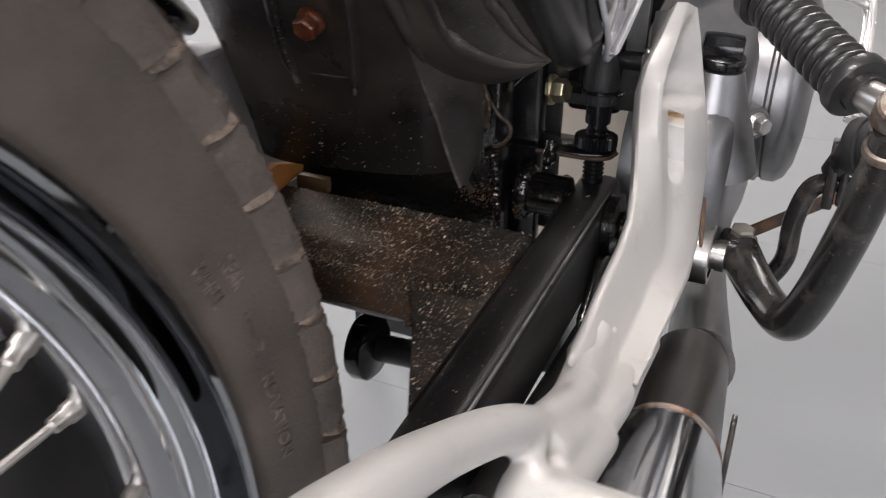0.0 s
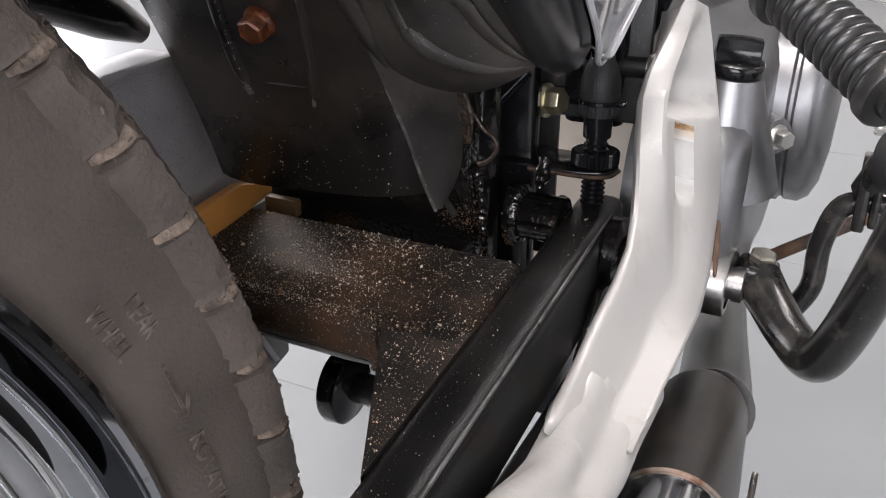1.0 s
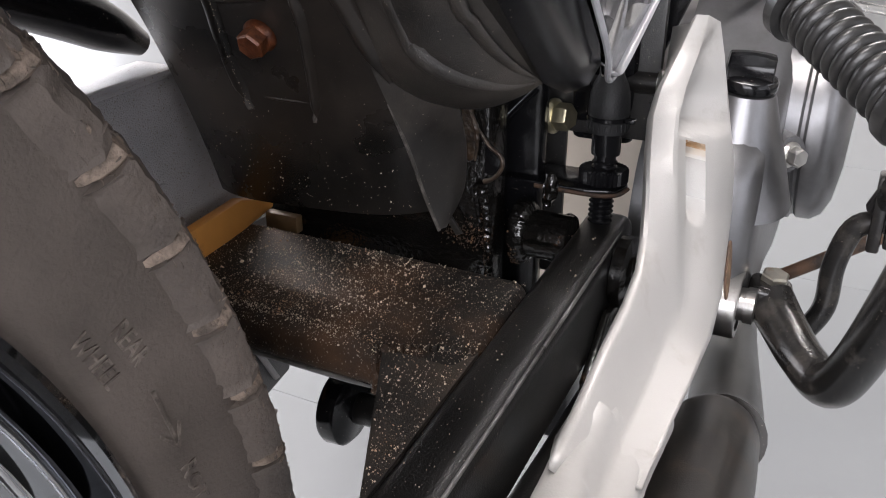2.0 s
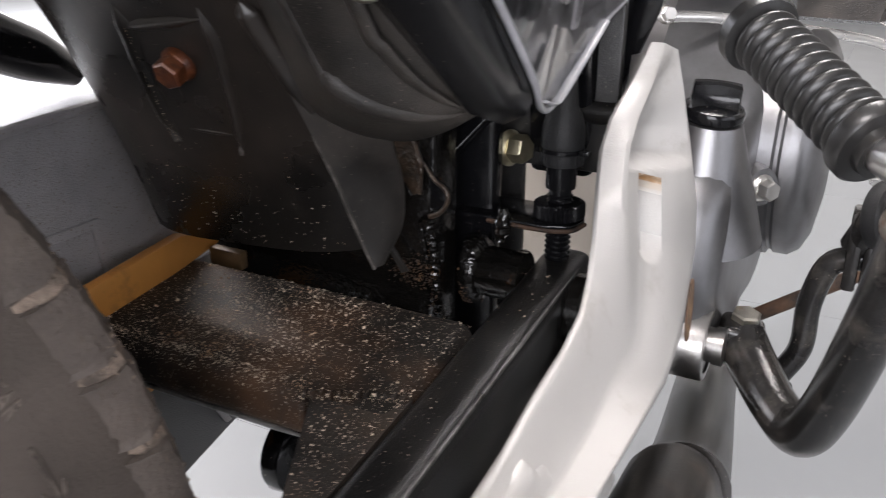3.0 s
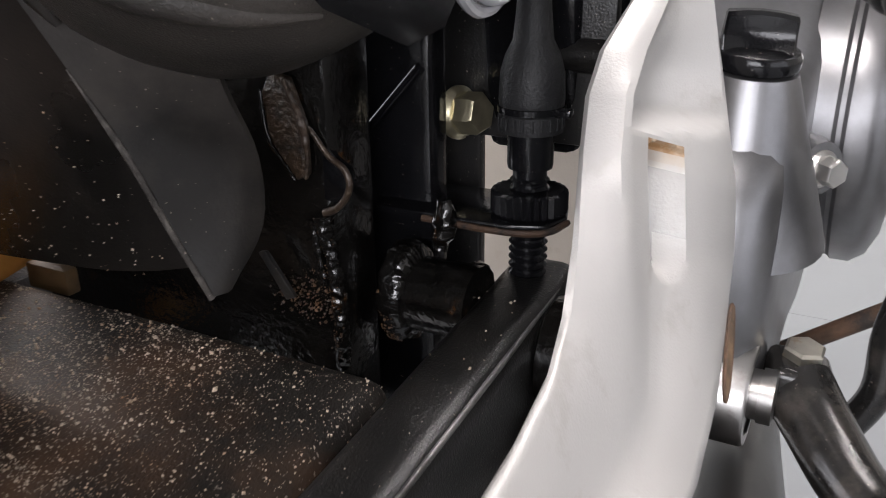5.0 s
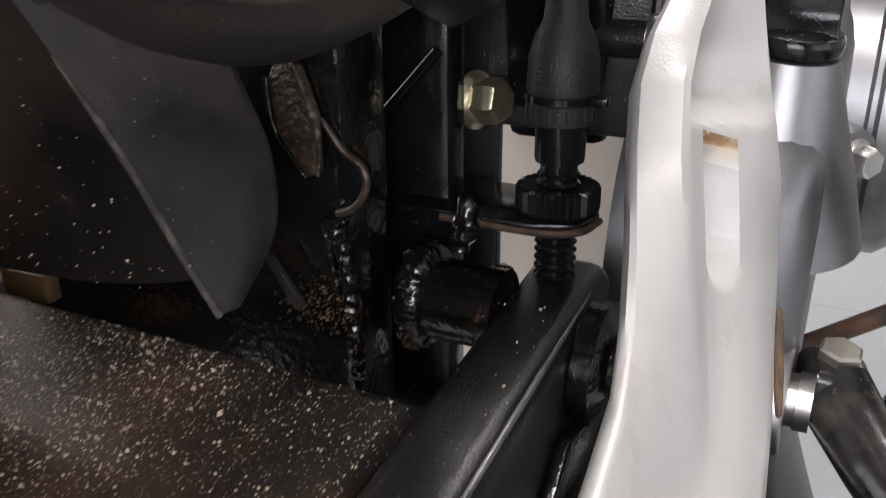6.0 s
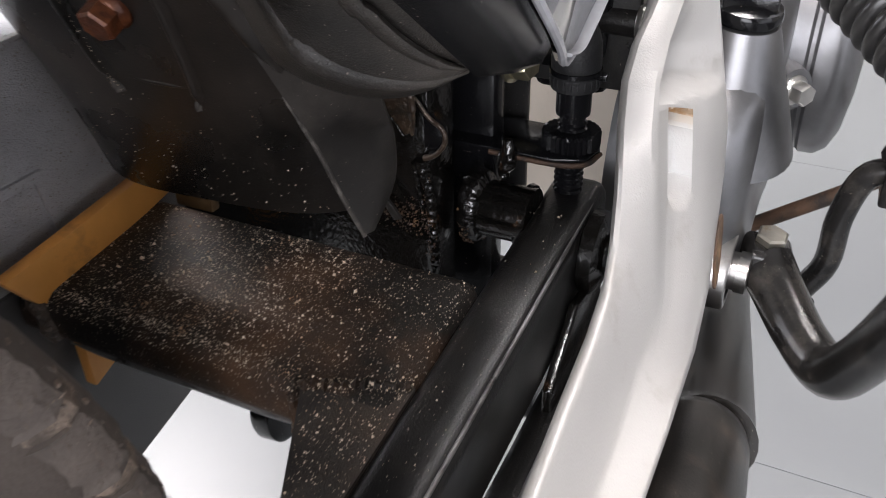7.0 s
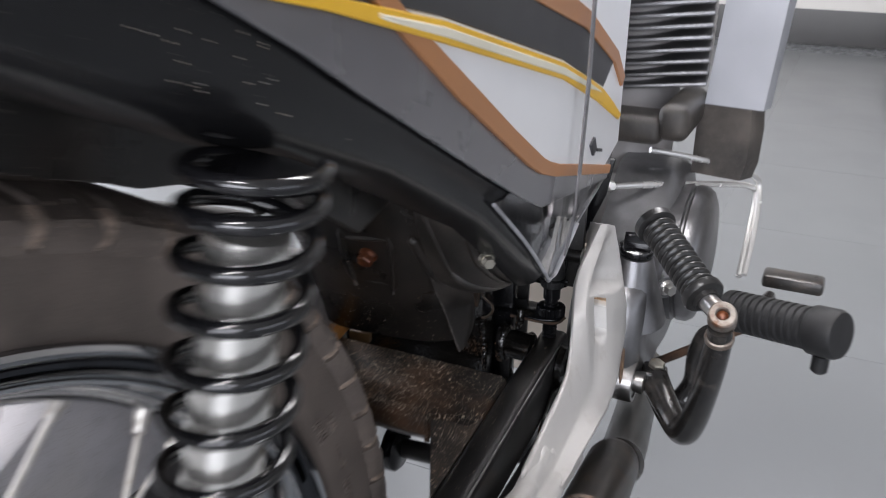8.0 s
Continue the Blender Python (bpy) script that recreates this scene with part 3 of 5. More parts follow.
part("arm_boss", lathe([(0.0150, 0), (0.0160, 0.001), (0.0160, 0.006), (0.0110, 0.008), (0.0085, 0.0085), (0.0085, 0.013)], (0.1080, 0.462, 0.386), (1, 0, 0), 30), OILY_BLACK, swing)
part("chain_slider", prism([(0.338, 0.4035), (0.4036, 0.4104), (0.4261, 0.4040), (0.4261, 0.3995), (0.3500, 0.3855)], "x", -0.0560, -0.0500, 0.001), ORANGE, swing, "tan plastic chain slider")
part("slider_lower", prism([(0.362, 0.338), (0.402, 0.352), (0.402, 0.360), (0.362, 0.362)], "x", -0.0600, -0.0540, 0.001), ORANGE, swing)
part("weld_lump", tube([(-0.0565, 0.3500, slope(0.35) + 0.0005), (-0.0535, 0.3490, slope(0.35) - 0.002), (-0.0510, 0.3488, slope(0.35) - 0.007), (-0.0500, 0.3490, slope(0.35) - 0.012), (-0.0490, 0.3495, slope(0.35) - 0.017)], [0.0018, 0.0036, 0.0029, 0.0038, 0.0022], 12, 4), DIRT_PLATE, swing, "dirty weld lump")
part("slider_end", block(-0.048, -0.030, 0.4165, 0.4215, 0.3925, 0.401, 0.001), BROWN_BLOCK, swing)

# chain case
case = part("chain_case", prism([(0.20, 0.49), (0.335, 0.4665), (0.40, 0.470), (0.444, 0.40), (0.446, 0.2945), (0.40, 0.2835), (0.30, 0.26), (0.05, 0.24), (0.02, 0.40)], "x", -0.0985, -0.0655, 0.004), CASE_GREY, bike, "dark grey chain case")
part("case_rib", prism([(0.345, 0.4255), (0.3745, 0.4255), (0.3795, 0.393), (0.3745, 0.393), (0.3705, 0.4215), (0.345, 0.4215)], "x", -0.0660, -0.0640, 0.0008), CASE_GREY, case)
# darker face over the lower case, shade put into its colour
part("case_lower", prism([(0.05, 0.24), (0.30, 0.26), (0.40, 0.2838), (0.445, 0.2948), (0.445, 0.389), (0.05, 0.389)], "x", -0.0660, -0.0632, 0.001), CASE_SHADED, case, "lower case half in a darker grey that stands for shade")
part("case_rib", prism([(0.4145, 0.325), (0.4180, 0.325), (0.4345, 0.296), (0.4305, 0.296)], "x", -0.0640, -0.0614, 0.0008), CASE_GREY, case)
part("case_lip", tube([(-0.067, 0.20, 0.4905), (-0.067, 0.335, 0.4672), (-0.067, 0.40, 0.4705)], 0.0022, 8), CASE_GREY, case)

# inner mudguard: an arc round the axle
def arc_point(r, x, deg):
    return AXLE + V((x, r * math.cos(radians(deg)), r * math.sin(radians(deg))))


def guard_half_width(deg):
    return 0.050 + 0.00045 * max(0, deg - 14)


rings = []
for dg in np.linspace(15.2, 150, 60):
    w = guard_half_width(dg)
    xs = list(np.linspace(-w, w + 0.004, 17))
    tilt = 12.0 * (150 - dg) / 135
    top = [arc_point(0.400 + (0.006 * (abs(x) / w) ** 4), x, dg + tilt * x) for x in xs]
    low = [arc_point(0.4025 + (0.006 * (abs(x) / w) ** 4), x, dg + tilt * x) for x in xs[::-1]]
    rings.append(top + low)
def skirt_depth(dg):
    return float(np.interp(dg, [31, 36, 45, 53, 60, 75, 150], [0.397, 0.379, 0.351, 0.333, 0.325, 0.3215, 0.3215]))


skirt = [[arc_point(r, -guard_half_width(dg) - dx, dg) for r, dx in ((0.4025, 0), (0.390, 0.003), (skirt_depth(dg), 0.004), (skirt_depth(dg), 0.0055), (0.390, 0.005), (0.4035, 0.003))] for dg in np.linspace(31, 150, 44)]
guard = part("inner_mudguard", loft(rings), SHEET_BLACK, bike, "dusty black inner mudguard")
part("skirt", loft(skirt), SHEET_BLACK, guard)
# raised ribs round the bolt recess
def crease(way, width, height, n=6):
    """A soft pressed ridge along points (x, degrees) of the guard's inner face."""
    pts = curve_points([arc_point(0.4002, x, dg) for x, dg in way], n)
    rings = []
    for i, c in enumerate(pts):
        d = (pts[min(i + 1, len(pts) - 1)] - pts[max(i - 1, 0)]).normalized()
        nrm = V((0, AXLE.y - c.y, AXLE.z - c.z)).normalized()
        sd = nrm.cross(d).normalized()
        f = min(1.0, i / 4, (len(pts) - 1 - i) / 4) * 0.9 + 0.1
        top = [c + sd * width * f * k + nrm * height * f * (1 - k * k) ** 1.4 for k in np.linspace(-1, 1, 9)]
        rings.append(top + [c + sd * width * f - nrm * 0.0015, c - sd * width * f - nrm * 0.0015])
    return loft(rings)


part("rib", crease([(-0.0105, 29.6), (-0.0114, 27.9), (-0.0136, 26.0), (-0.0145, 23.6), (-0.0122, 21.8)], 0.0036, 0.0026), SHEET_BLACK, guard, "dust-specked step of a pocket", 60)
part("rib", crease([(0.0244, 29.6), (0.0248, 27.8), (0.0222, 25.6), (0.0188, 23.0), (0.0163, 21.5)], 0.0024, 0.0022), SHEET_BLACK, guard, "", 60)
part("rib", crease([(-0.0150, 28.2), (0.0045, 28.6), (0.0244, 29.0)], 0.0026, 0.0020), SHEET_BLACK, guard, "", 60)
part("rib", crease([(-0.0080, 22.55), (0.0050, 22.50), (0.0172, 22.55)], 0.0010, 0.0007), SHEET_BLACK, guard, "", 60)
part("rib", crease([(0.0420, 30.0), (0.0428, 29.0), (0.0470, 26.6), (0.0520, 24.4)], 0.0040, 0.0024), SHEET_BLACK, guard, "", 60)
part("rib_tip", crease([(-0.0132, 22.7), (-0.0122, 22.0), (-0.0114, 21.6)], 0.0006, 0.0030), DUSTY_RIB, guard, "", 60)
part("rib_tip", crease([(0.0174, 22.3), (0.0165, 21.7), (0.0160, 21.3)], 0.0005, 0.0024), DUSTY_RIB, guard, "", 60)
bn = (AXLE - arc_point(0.4, 0, 26)).normalized()
bolt = part("bolt", hex_head(arc_point(0.3998, 0.0056, 26.5), bn, 0.0092, 0.0054, 0.0062, 0.3), RUST, guard, "rusty hex bolt")
# folded side flap
fold_line = [arc_point(0.3996, x, dg) for x, dg in ((0.0600, 15.55), (0.0561, 17.8), (0.0533, 20.6), (0.0494, 23.2), (0.0460, 26.0), (0.0440, 28.0))]
far_edge = [V(p) for p in ((0.0612, 0.3885, 0.4243), (0.0634, 0.3980, 0.4362), (0.0645, 0.3975, 0.4520), (0.0668, 0.3880, 0.4680), (0.0690, 0.3790, 0.4850), (0.0700, 0.3720, 0.4980))]
flap = loft([[a, a.lerp(b, 0.35) + V((0, -0.0010, 0.0004)), a.lerp(b, 0.7) + V((0, -0.0006, 0.0002)), b, b + V((-0.0005, 0.0018, 0)), a + V((0.0004, 0.0020, 0.0004))] for a, b in zip(curve_points(fold_line, 4), curve_points(far_edge, 4))])
part("side_flap", flap, FLAP_DUST_LIT, guard, "folded black side flap", 50)
part("fold_ridge", tube([p + V((0, -0.0002, 0)) for p in curve_points(fold_line[:4], 4)], [0.0007] * 10 + [0.0005, 0.0003, 0.0002], 8), DUSTY_RIB, guard, "worn fold")

# dark stay beyond the mudguard
part("fender_stay", tube([(-0.090, 0.395, 0.4780), (-0.090, 0.375, 0.4885), (-0.090, 0.33, 0.5080), (-0.090, 0.22, 0.548), (-0.09, 0.1, 0.585)], [0.0055, 0.0105, 0.0125, 0.013, 0.013], 18, 4), SATIN, bike, "black rounded stay bar")

# inner plastic panel
out = [(0.0181, 0.3850, 0.4998), (0.0257, 0.3850, 0.4820), (0.0434, 0.3850, 0.4713), (0.0666, 0.3880, 0.4665), (0.0776, 0.3920, 0.4690), (0.0901, 0.3960, 0.4760)]
mid = [(0.0400, 0.3600, 0.5050), (0.0455, 0.3590, 0.4900), (0.0580, 0.3600, 0.4815), (0.0740, 0.3680, 0.4770), (0.0835, 0.3760, 0.4770), (0.0925, 0.3850, 0.4800)]
rid = [(0.0653, 0.3450, 0.5080), (0.0725, 0.3470, 0.4965), (0.0800, 0.3530, 0.4900), (0.0880, 0.3620, 0.4860), (0.0925, 0.3700, 0.4845), (0.0965, 0.3800, 0.4840)]
top = [(0.1000, 0.3350, 0.5250), (0.1000, 0.3450, 0.5150), (0.1000, 0.3550, 0.5050), (0.1010, 0.3650, 0.4960), (0.1015, 0.3750, 0.4900), (0.1020, 0.3850, 0.4860)]
def extend(row, dx, dy, dz):
    x, y, z = row[0]
    return [(x + dx, y + dy, z + dz)] + row
out, mid, rid, top = extend(out, -0.006, -0.03, 0.08), extend(mid, -0.012, -0.035, 0.08), extend(rid, -0.015, -0.04, 0.08), extend(top, 0, -0.05, 0.08)
rid = [(x + 0.0016, y - 0.0026, z + 0.0014) for x, y, z in rid]
backing = [(x + 0.01, y + 0.035, z + 0.006) for x, y, z in top]
behind = [(x + 0.004, y + 0.030, z + 0.008) for x, y, z in out]
pan = loft([[V(p) for p in row] for row in (out, mid, rid, top, backing, behind, out)], cap=False, closed=False)
bmesh.ops.remove_doubles(pan, verts=pan.verts[:], dist=1e-5)
pan.verts.ensure_lookup_table()
bmesh.ops.holes_fill(pan, edges=[e for e in pan.edges if e.is_boundary], sides=0)
crease = pan.edges.layers.float.new("crease_edge")
ridge_set = [V(p) for p in rid]
for e in pan.edges:
    if all(min((v.co - q).length for q in ridge_set) < 1e-4 for v in e.verts):
        e[crease] = 0.95
inner_panel = part("inner_panel", pan, PLASTIC_BLACK, bike, "black moulded inner plastic panel", 60)
sub = inner_panel.modifiers.new("round", "SUBSURF")
sub.levels = sub.render_levels = 2
part("ridge", tube([V(p) + V((-0.0012, 0.0018, -0.0010)) for p in rid], [0.0030, 0.0030, 0.0032, 0.0030, 0.0024, 0.0016, 0.0008], 12, 4, flat=0.6), PLASTIC_BLACK, inner_panel)
upper = [V(a).lerp(V(b), 0.62) + V((0.0006, -0.0012, 0.0002)) for a, b in zip(rid, top)]
part("ridge", tube(upper[:6], [0.0026, 0.0028, 0.0030, 0.0028, 0.0022, 0.0010], 12, 4, flat=0.6), PLASTIC_BLACK, inner_panel)
part("panel_bolt", hex_head((0.105, 0.314, 0.5275), (0.6, -0.75, -0.1), 0.0062, 0.0045, 0.0046), ZINC, inner_panel, "bright bolt head")

# side cover body, tapering to the front tip
def tip_x(y):
    return 0.1262 - 0.0105 * ease(y, 0.345, 0.408)


def ease(u, a, b):
    t = min(1, max(0, (u - a) / (b - a)))
    return t * t * (3 - 2 * t)


low_edge = [(-0.10, 0.730), (0.02, 0.685), (0.11, 0.647), (0.18, 0.618), (0.27, 0.570), (0.33, 0.5275), (0.372, 0.4965), (0.400, 0.4870)]
rings = []
for y, z in low_edge:
    hgt = 0.055 if y < 0.3 else 0.055 * max(0.25, (0.41 - y) / 0.11)
    xi = 0.092 if y > 0.25 else 0.085
    cut = 0.1268 - tip_x(y)
    rings.append([V((xi, y + 0.004, z - 0.004)), V((xi + 0.012 - 0.3 * cut, y, z - 0.010)), V((0.116 - 0.7 * cut, y, z - 0.006)), V((0.1225 - cut, y, z + 0.001)), V((0.1255 - cut, y, z + 0.35 * hgt)), V((0.1265 - cut, y, z + hgt)), V((xi, y, z + hgt))])
cover = part("side_cover", loft(rings), COVER_BLACK, bike, "gloss black lower side cover")


def panel(name, poly, x, material, label="", thick=0.0025, r=0.0004):
    return part(name, prism(poly, "x", x - thick, x, r, 1), material, cover, label)


panel("grey_panel", [(-0.10, 0.80), (-0.10, 0.765), (0.02, 0.711), (0.077, 0.6850), (0.112, 0.6680), (0.142, 0.6515), (0.175, 0.6345), (0.247, 0.5965), (0.298, 0.5705), (0.330, 0.5560), (0.40, 0.545), (0.47, 0.534), (0.485, 0.56), (0.485, 0.80), (-0.10, 0.86)], 0.1300, GREY_PANEL, "grey side panel")
panel("white_field", [(0.170, 0.672), (0.233, 0.6355), (0.280, 0.6080), (0.324, 0.5835), (0.350, 0.5740), (0.455, 0.5465), (0.488, 0.5560), (0.488, 0.70), (0.30, 0.72), (0.20, 0.70)], 0.1312, WHITE, "white side panel field")
panel("copper_line", [(0.142, 0.6830), (0.156, 0.6736), (0.172, 0.6630), (0.2155, 0.6356), (0.275, 0.6018), (0.300, 0.5875), (0.322, 0.5770), (0.345, 0.5695), (0.400, 0.5555), (0.466, 0.5388), (0.470, 0.5440), (0.450, 0.5490), (0.400, 0.5625), (0.352, 0.5750), (0.334, 0.5810), (0.3234, 0.5855), (0.278, 0.6105), (0.2325, 0.6370), (0.180, 0.6674), (0.160, 0.6800)], 0.1322, COPPER, "copper coloured pinstripe")
panel("yellow_line", [(0.090, 0.6895), (0.129, 0.6815), (0.198, 0.6680), (0.346, 0.6312), (0.400, 0.6140), (0.4327, 0.6021), (0.460, 0.5890), (0.484, 0.5760), (0.478, 0.5735), (0.456, 0.5825), (0.4214, 0.5965), (0.3476, 0.6222), (0.198, 0.6600), (0.120, 0.6790), (0.090, 0.6850)], 0.1326, YELLOW, "yellow stripe")
panel("pale_line", [(0.150, 0.6752), (0.198, 0.6658), (0.346, 0.6288), (0.400, 0.6112), (0.430, 0.6005), (0.400, 0.6082), (0.346, 0.6248), (0.198, 0.6622), (0.150, 0.6735)], 0.1330, PALE)
panel("dark_band", [(0.080, 0.6930), (0.129, 0.6825), (0.198, 0.6692), (0.346, 0.6325), (0.4327, 0.6035), (0.455, 0.617), (0.382, 0.6465), (0.294, 0.669), (0.10, 0.73), (0.02, 0.73)], 0.1318, DARK_PANEL)
panel("copper_line", [(0.290, 0.6680), (0.382, 0.6447), (0.4539, 0.6150), (0.478, 0.596), (0.484, 0.602), (0.460, 0.622), (0.390, 0.653), (0.300, 0.680)], 0.1330, COPPER)
panel("sticker_mark", [(0.412, 0.571), (0.420, 0.575), (0.426, 0.566), (0.420, 0.5625)], 0.1328, INK)
panel("sticker_mark", [(0.428, 0.5655), (0.440, 0.5625), (0.440, 0.5605), (0.428, 0.5635)], 0.1328, INK)
# transparent protective tip
tip_low = [(0.268, 0.576), (0.3183, 0.5385), (0.366, 0.5010), (0.388, 0.4870), (0.402, 0.4838), (0.414, 0.4880), (0.450, 0.5035), (0.505, 0.5155)]
tip_high = [(0.290, 0.580), (0.335, 0.566), (0.385, 0.556), (0.405, 0.552), (0.418, 0.549), (0.430, 0.546), (0.462, 0.540), (0.520, 0.528)]
tip = loft([[V((tip_x(a[0]) - d, *(V(a).lerp(V(b), f)))) for d, f in ((0, 0), (-0.0022, 0.3), (-0.0030, 0.6), (-0.0024, 1), (-0.0004, 1), (-0.0010, 0.6), (0, 0.3), (0.002, 0))] for a, b in zip(tip_low, tip_high)])
part("clear_tip", tip, CLEAR, cover, "clear plastic protective film")
rim_pts = [(tip_x(y), y, z) for y, z in tip_low]
part("clear_rim", tube(rim_pts, 0.0011, 8, 5), FILM_DARK, cover, "pale folded film edge")
part("film_fold", tube([(tip_x(y) + 0.0008, y + 0.001, z + 0.0015) for y, z in tip_low[3:7]], [0.0012, 0.0022, 0.0024, 0.0018], 10, 5, flat=0.4), EDGE, cover)
part("hanging_strap", loft([[V((0.1310, 0.374, 0.512)), V((0.1310, 0.378, 0.512)), V((0.1320, 0.378, 0.512)), V((0.1320, 0.374, 0.512))], [V((0.1375, 0.366, 0.545)), V((0.1375, 0.371, 0.545)), V((0.1385, 0.371, 0.545)), V((0.1385, 0.366, 0.545))], [V((0.1375, 0.372, 0.614)), V((0.1375, 0.378, 0.614)), V((0.1385, 0.378, 0.614)), V((0.1385, 0.372, 0.614))], [V((0.1375, 0.370, 0.78)), V((0.1375, 0.376, 0.78)), V((0.1385, 0.376, 0.78)), V((0.1385, 0.370, 0.78))]]), GREY_PANEL, cover, "thin grey strap")

# frame plates behind the mudguard
fr = part("frame_plate", block(-0.06, 0.0590, 0.431, 0.452, 0.33, 0.52, 0.0025), OILY_BLACK, bike, "oily black frame plate")
part("weld_bead", lumpy(tube([(0.0566, 0.4300, 0.4283), (0.0570, 0.4302, 0.4230), (0.0584, 0.4305, 0.4160), (0.0596, 0.4308, 0.4045), (0.0600, 0.4310, 0.3924), (0.0600, 0.4312, 0.3843)], [0.0030, 0.0022, 0.0018, 0.0022, 0.0019, 0.0016], 20, 20), 0.0007, 620), OILY_BLACK, fr, "glistening oily weld")
part("weld_bead", lumpy(tube([(0.0540, 0.4296, 0.4265), (0.0548, 0.4300, 0.4180), (0.0560, 0.4304, 0.4080)], [0.0014, 0.0012, 0.0009], 14, 16), 0.0005, 620), OILY_BLACK, fr)
dirty_plate = part("dirty_plate", prism([(0.0426, 0.4588), (0.0455, 0.4640), (0.0505, 0.4630), (0.0546, 0.4517), (0.0546, 0.4388), (0.0516, 0.4373), (0.0438, 0.4476)], "y", 0.4270, 0.4300, 0.0006), DIRT_PLATE, fr, "dirt-caked brown plate")
part("plate_rim", lumpy(tube([(0.0424, 0.4268, 0.4600), (0.0437, 0.4268, 0.4480), (0.0476, 0.4268, 0.4425), (0.0515, 0.4268, 0.4374)], [0.0004, 0.0006, 0.0004, 0.0005], 10, 10), 0.0003, 700), OILY_BLACK, dirty_plate)
part("plate_rim", lumpy(tube([(0.0500, 0.4268, 0.4625), (0.0530, 0.4268, 0.4560), (0.0549, 0.4268, 0.4515), (0.0553, 0.4270, 0.4440), (0.0547, 0.4272, 0.4383)], [0.0007, 0.0008, 0.0014, 0.0005, 0.0006], 12, 12), 0.0004, 600), WIRE_BROWN, dirty_plate, "worn plate edge")
part("wire_loop", tube([(0.0550, 0.4285, 0.4512), (0.0560, 0.4295, 0.4490), (0.0597, 0.4300, 0.4440), (0.0640, 0.4300, 0.4412), (0.0655, 0.4300, 0.4376), (0.0643, 0.4300, 0.4339), (0.0614, 0.4300, 0.4306), (0.0575, 0.4300, 0.4287)], [0.0006, 0.0007, 0.0008, 0.0009, 0.0009, 0.0009, 0.0009, 0.0012], 10, 6), WIRE_BROWN, fr, "dirty bent wire loop")
# black block fills the loop, standing for the dark of its opening
part("loop_dark_fill", prism([(0.0560, 0.4485), (0.0600, 0.4430), (0.0640, 0.4405), (0.0648, 0.4376), (0.0636, 0.4342), (0.0600, 0.4312), (0.0562, 0.4320)], "y", 0.4312, 0.4345, 0.0004), SATIN, fr)
part("small_fin", prism([(0.0398, 0.4172), (0.0420, 0.4178), (0.0508, 0.4062), (0.0478, 0.4050)], "y", 0.4235, 0.4250, 0.0003), PAINT_BLACK, fr, "small bent tab")
part("diagonal_rod", tube([(0.0350, 0.4690, 0.4280), (0.0445, 0.4690, 0.4389), (0.0640, 0.4690, 0.4600)], 0.0016, 10), SATIN, fr, "thin black rod")
part("switch_plate", merge(prism([(0.042, 0.462), (0.093, 0.462), (0.1035, 0.466), (0.106, 0.476), (0.1025, 0.487), (0.090, 0.490), (0.042, 0.490)], "z", 0.4182, 0.4206, 0.0005)), SATIN, fr, "black switch bracket plate")
part("plate_edge", tube([(0.068, 0.4615, 0.4190), (0.093, 0.4614, 0.4188), (0.1037, 0.4658, 0.4188), (0.1062, 0.476, 0.4188)], 0.0010, 6, 4), RUST_EDGE, fr, "rusty plate edge")
part("upper_plate", prism([(0.50, 0.43), (0.53, 0.44), (0.60, 0.53), (0.52, 0.56), (0.49, 0.50)], "x", 0.070, 0.100, 0.004), SATIN, fr)
part("hanger_plate", prism([(0.0820, 0.4800), (0.0950, 0.5060), (0.1010, 0.5300), (0.1200, 0.5300), (0.1150, 0.5000), (0.0920, 0.4420), (0.0790, 0.4450)], "y", 0.533, 0.537, 0.001), SATIN, fr, "black bracket plate")
part("oily_tab", lumpy(tube([(0.0760, 0.4600, 0.4260), (0.0765, 0.4590, 0.4190), (0.0750, 0.4590, 0.4120)], [0.0022, 0.0034, 0.0024], 16, 16), 0.0008, 420), OILY_BLACK, fr)
part("stub_tube", tube([(0.080, 0.500, 0.4610), (0.1095, 0.500, 0.4610)], 0.0052, 18), PAINT_BLACK, fr)
part("stub_clip", lathe([(0.0062, 0), (0.0066, 0.0006), (0.0066, 0.0024), (0.005, 0.003)], (0.1095, 0.500, 0.4610), (1, 0, 0), 18), STEEL, fr)
part("pivot_plate", block(-0.05, 0.0665, 0.470, 0.482, 0.32, 0.52, 0.003), SATIN, fr)
part("lower_plate", block(-0.05, 0.088, 0.470, 0.505, 0.28, 0.345, 0.004), SATIN, fr)
part("bolt_plate", prism([(0.03, 0.36), (0.0685, 0.36), (0.0685, 0.4345), (0.110, 0.4345), (0.110, 0.52), (0.03, 0.52)], "y", 0.4985, 0.5030, 0.001), PAINT_BLACK, fr, "dark bracket plate")
part("bolt_washer", lathe([(0.0030, -0.008), (0.0062, -0.0075), (0.0062, -0.0005), (0.0030, 0)], (0.0640, 0.4918, 0.4427), (1, -0.25, 0.1), 24), PAINT_BLACK, fr)
part("frame_bolt", hex_head((0.0640, 0.4918, 0.4427), (1, -0.25, 0.1), 0.0112, 0.0075, 0.0082, 0.2), YELLOW_ZINC, fr, "yellow zinc flange bolt")

# brake light switch
SX, SY = 0.0952, 0.4745
sw = part("brake_switch", lathe([(0.0048, 0.4335), (0.0062, 0.4340), (0.0064, 0.4352), (0.0064, 0.4460), (0.0055, 0.4465)], (SX, SY, 0), (0, 0, 1), 28), SATIN, bike, "black brake light switch")
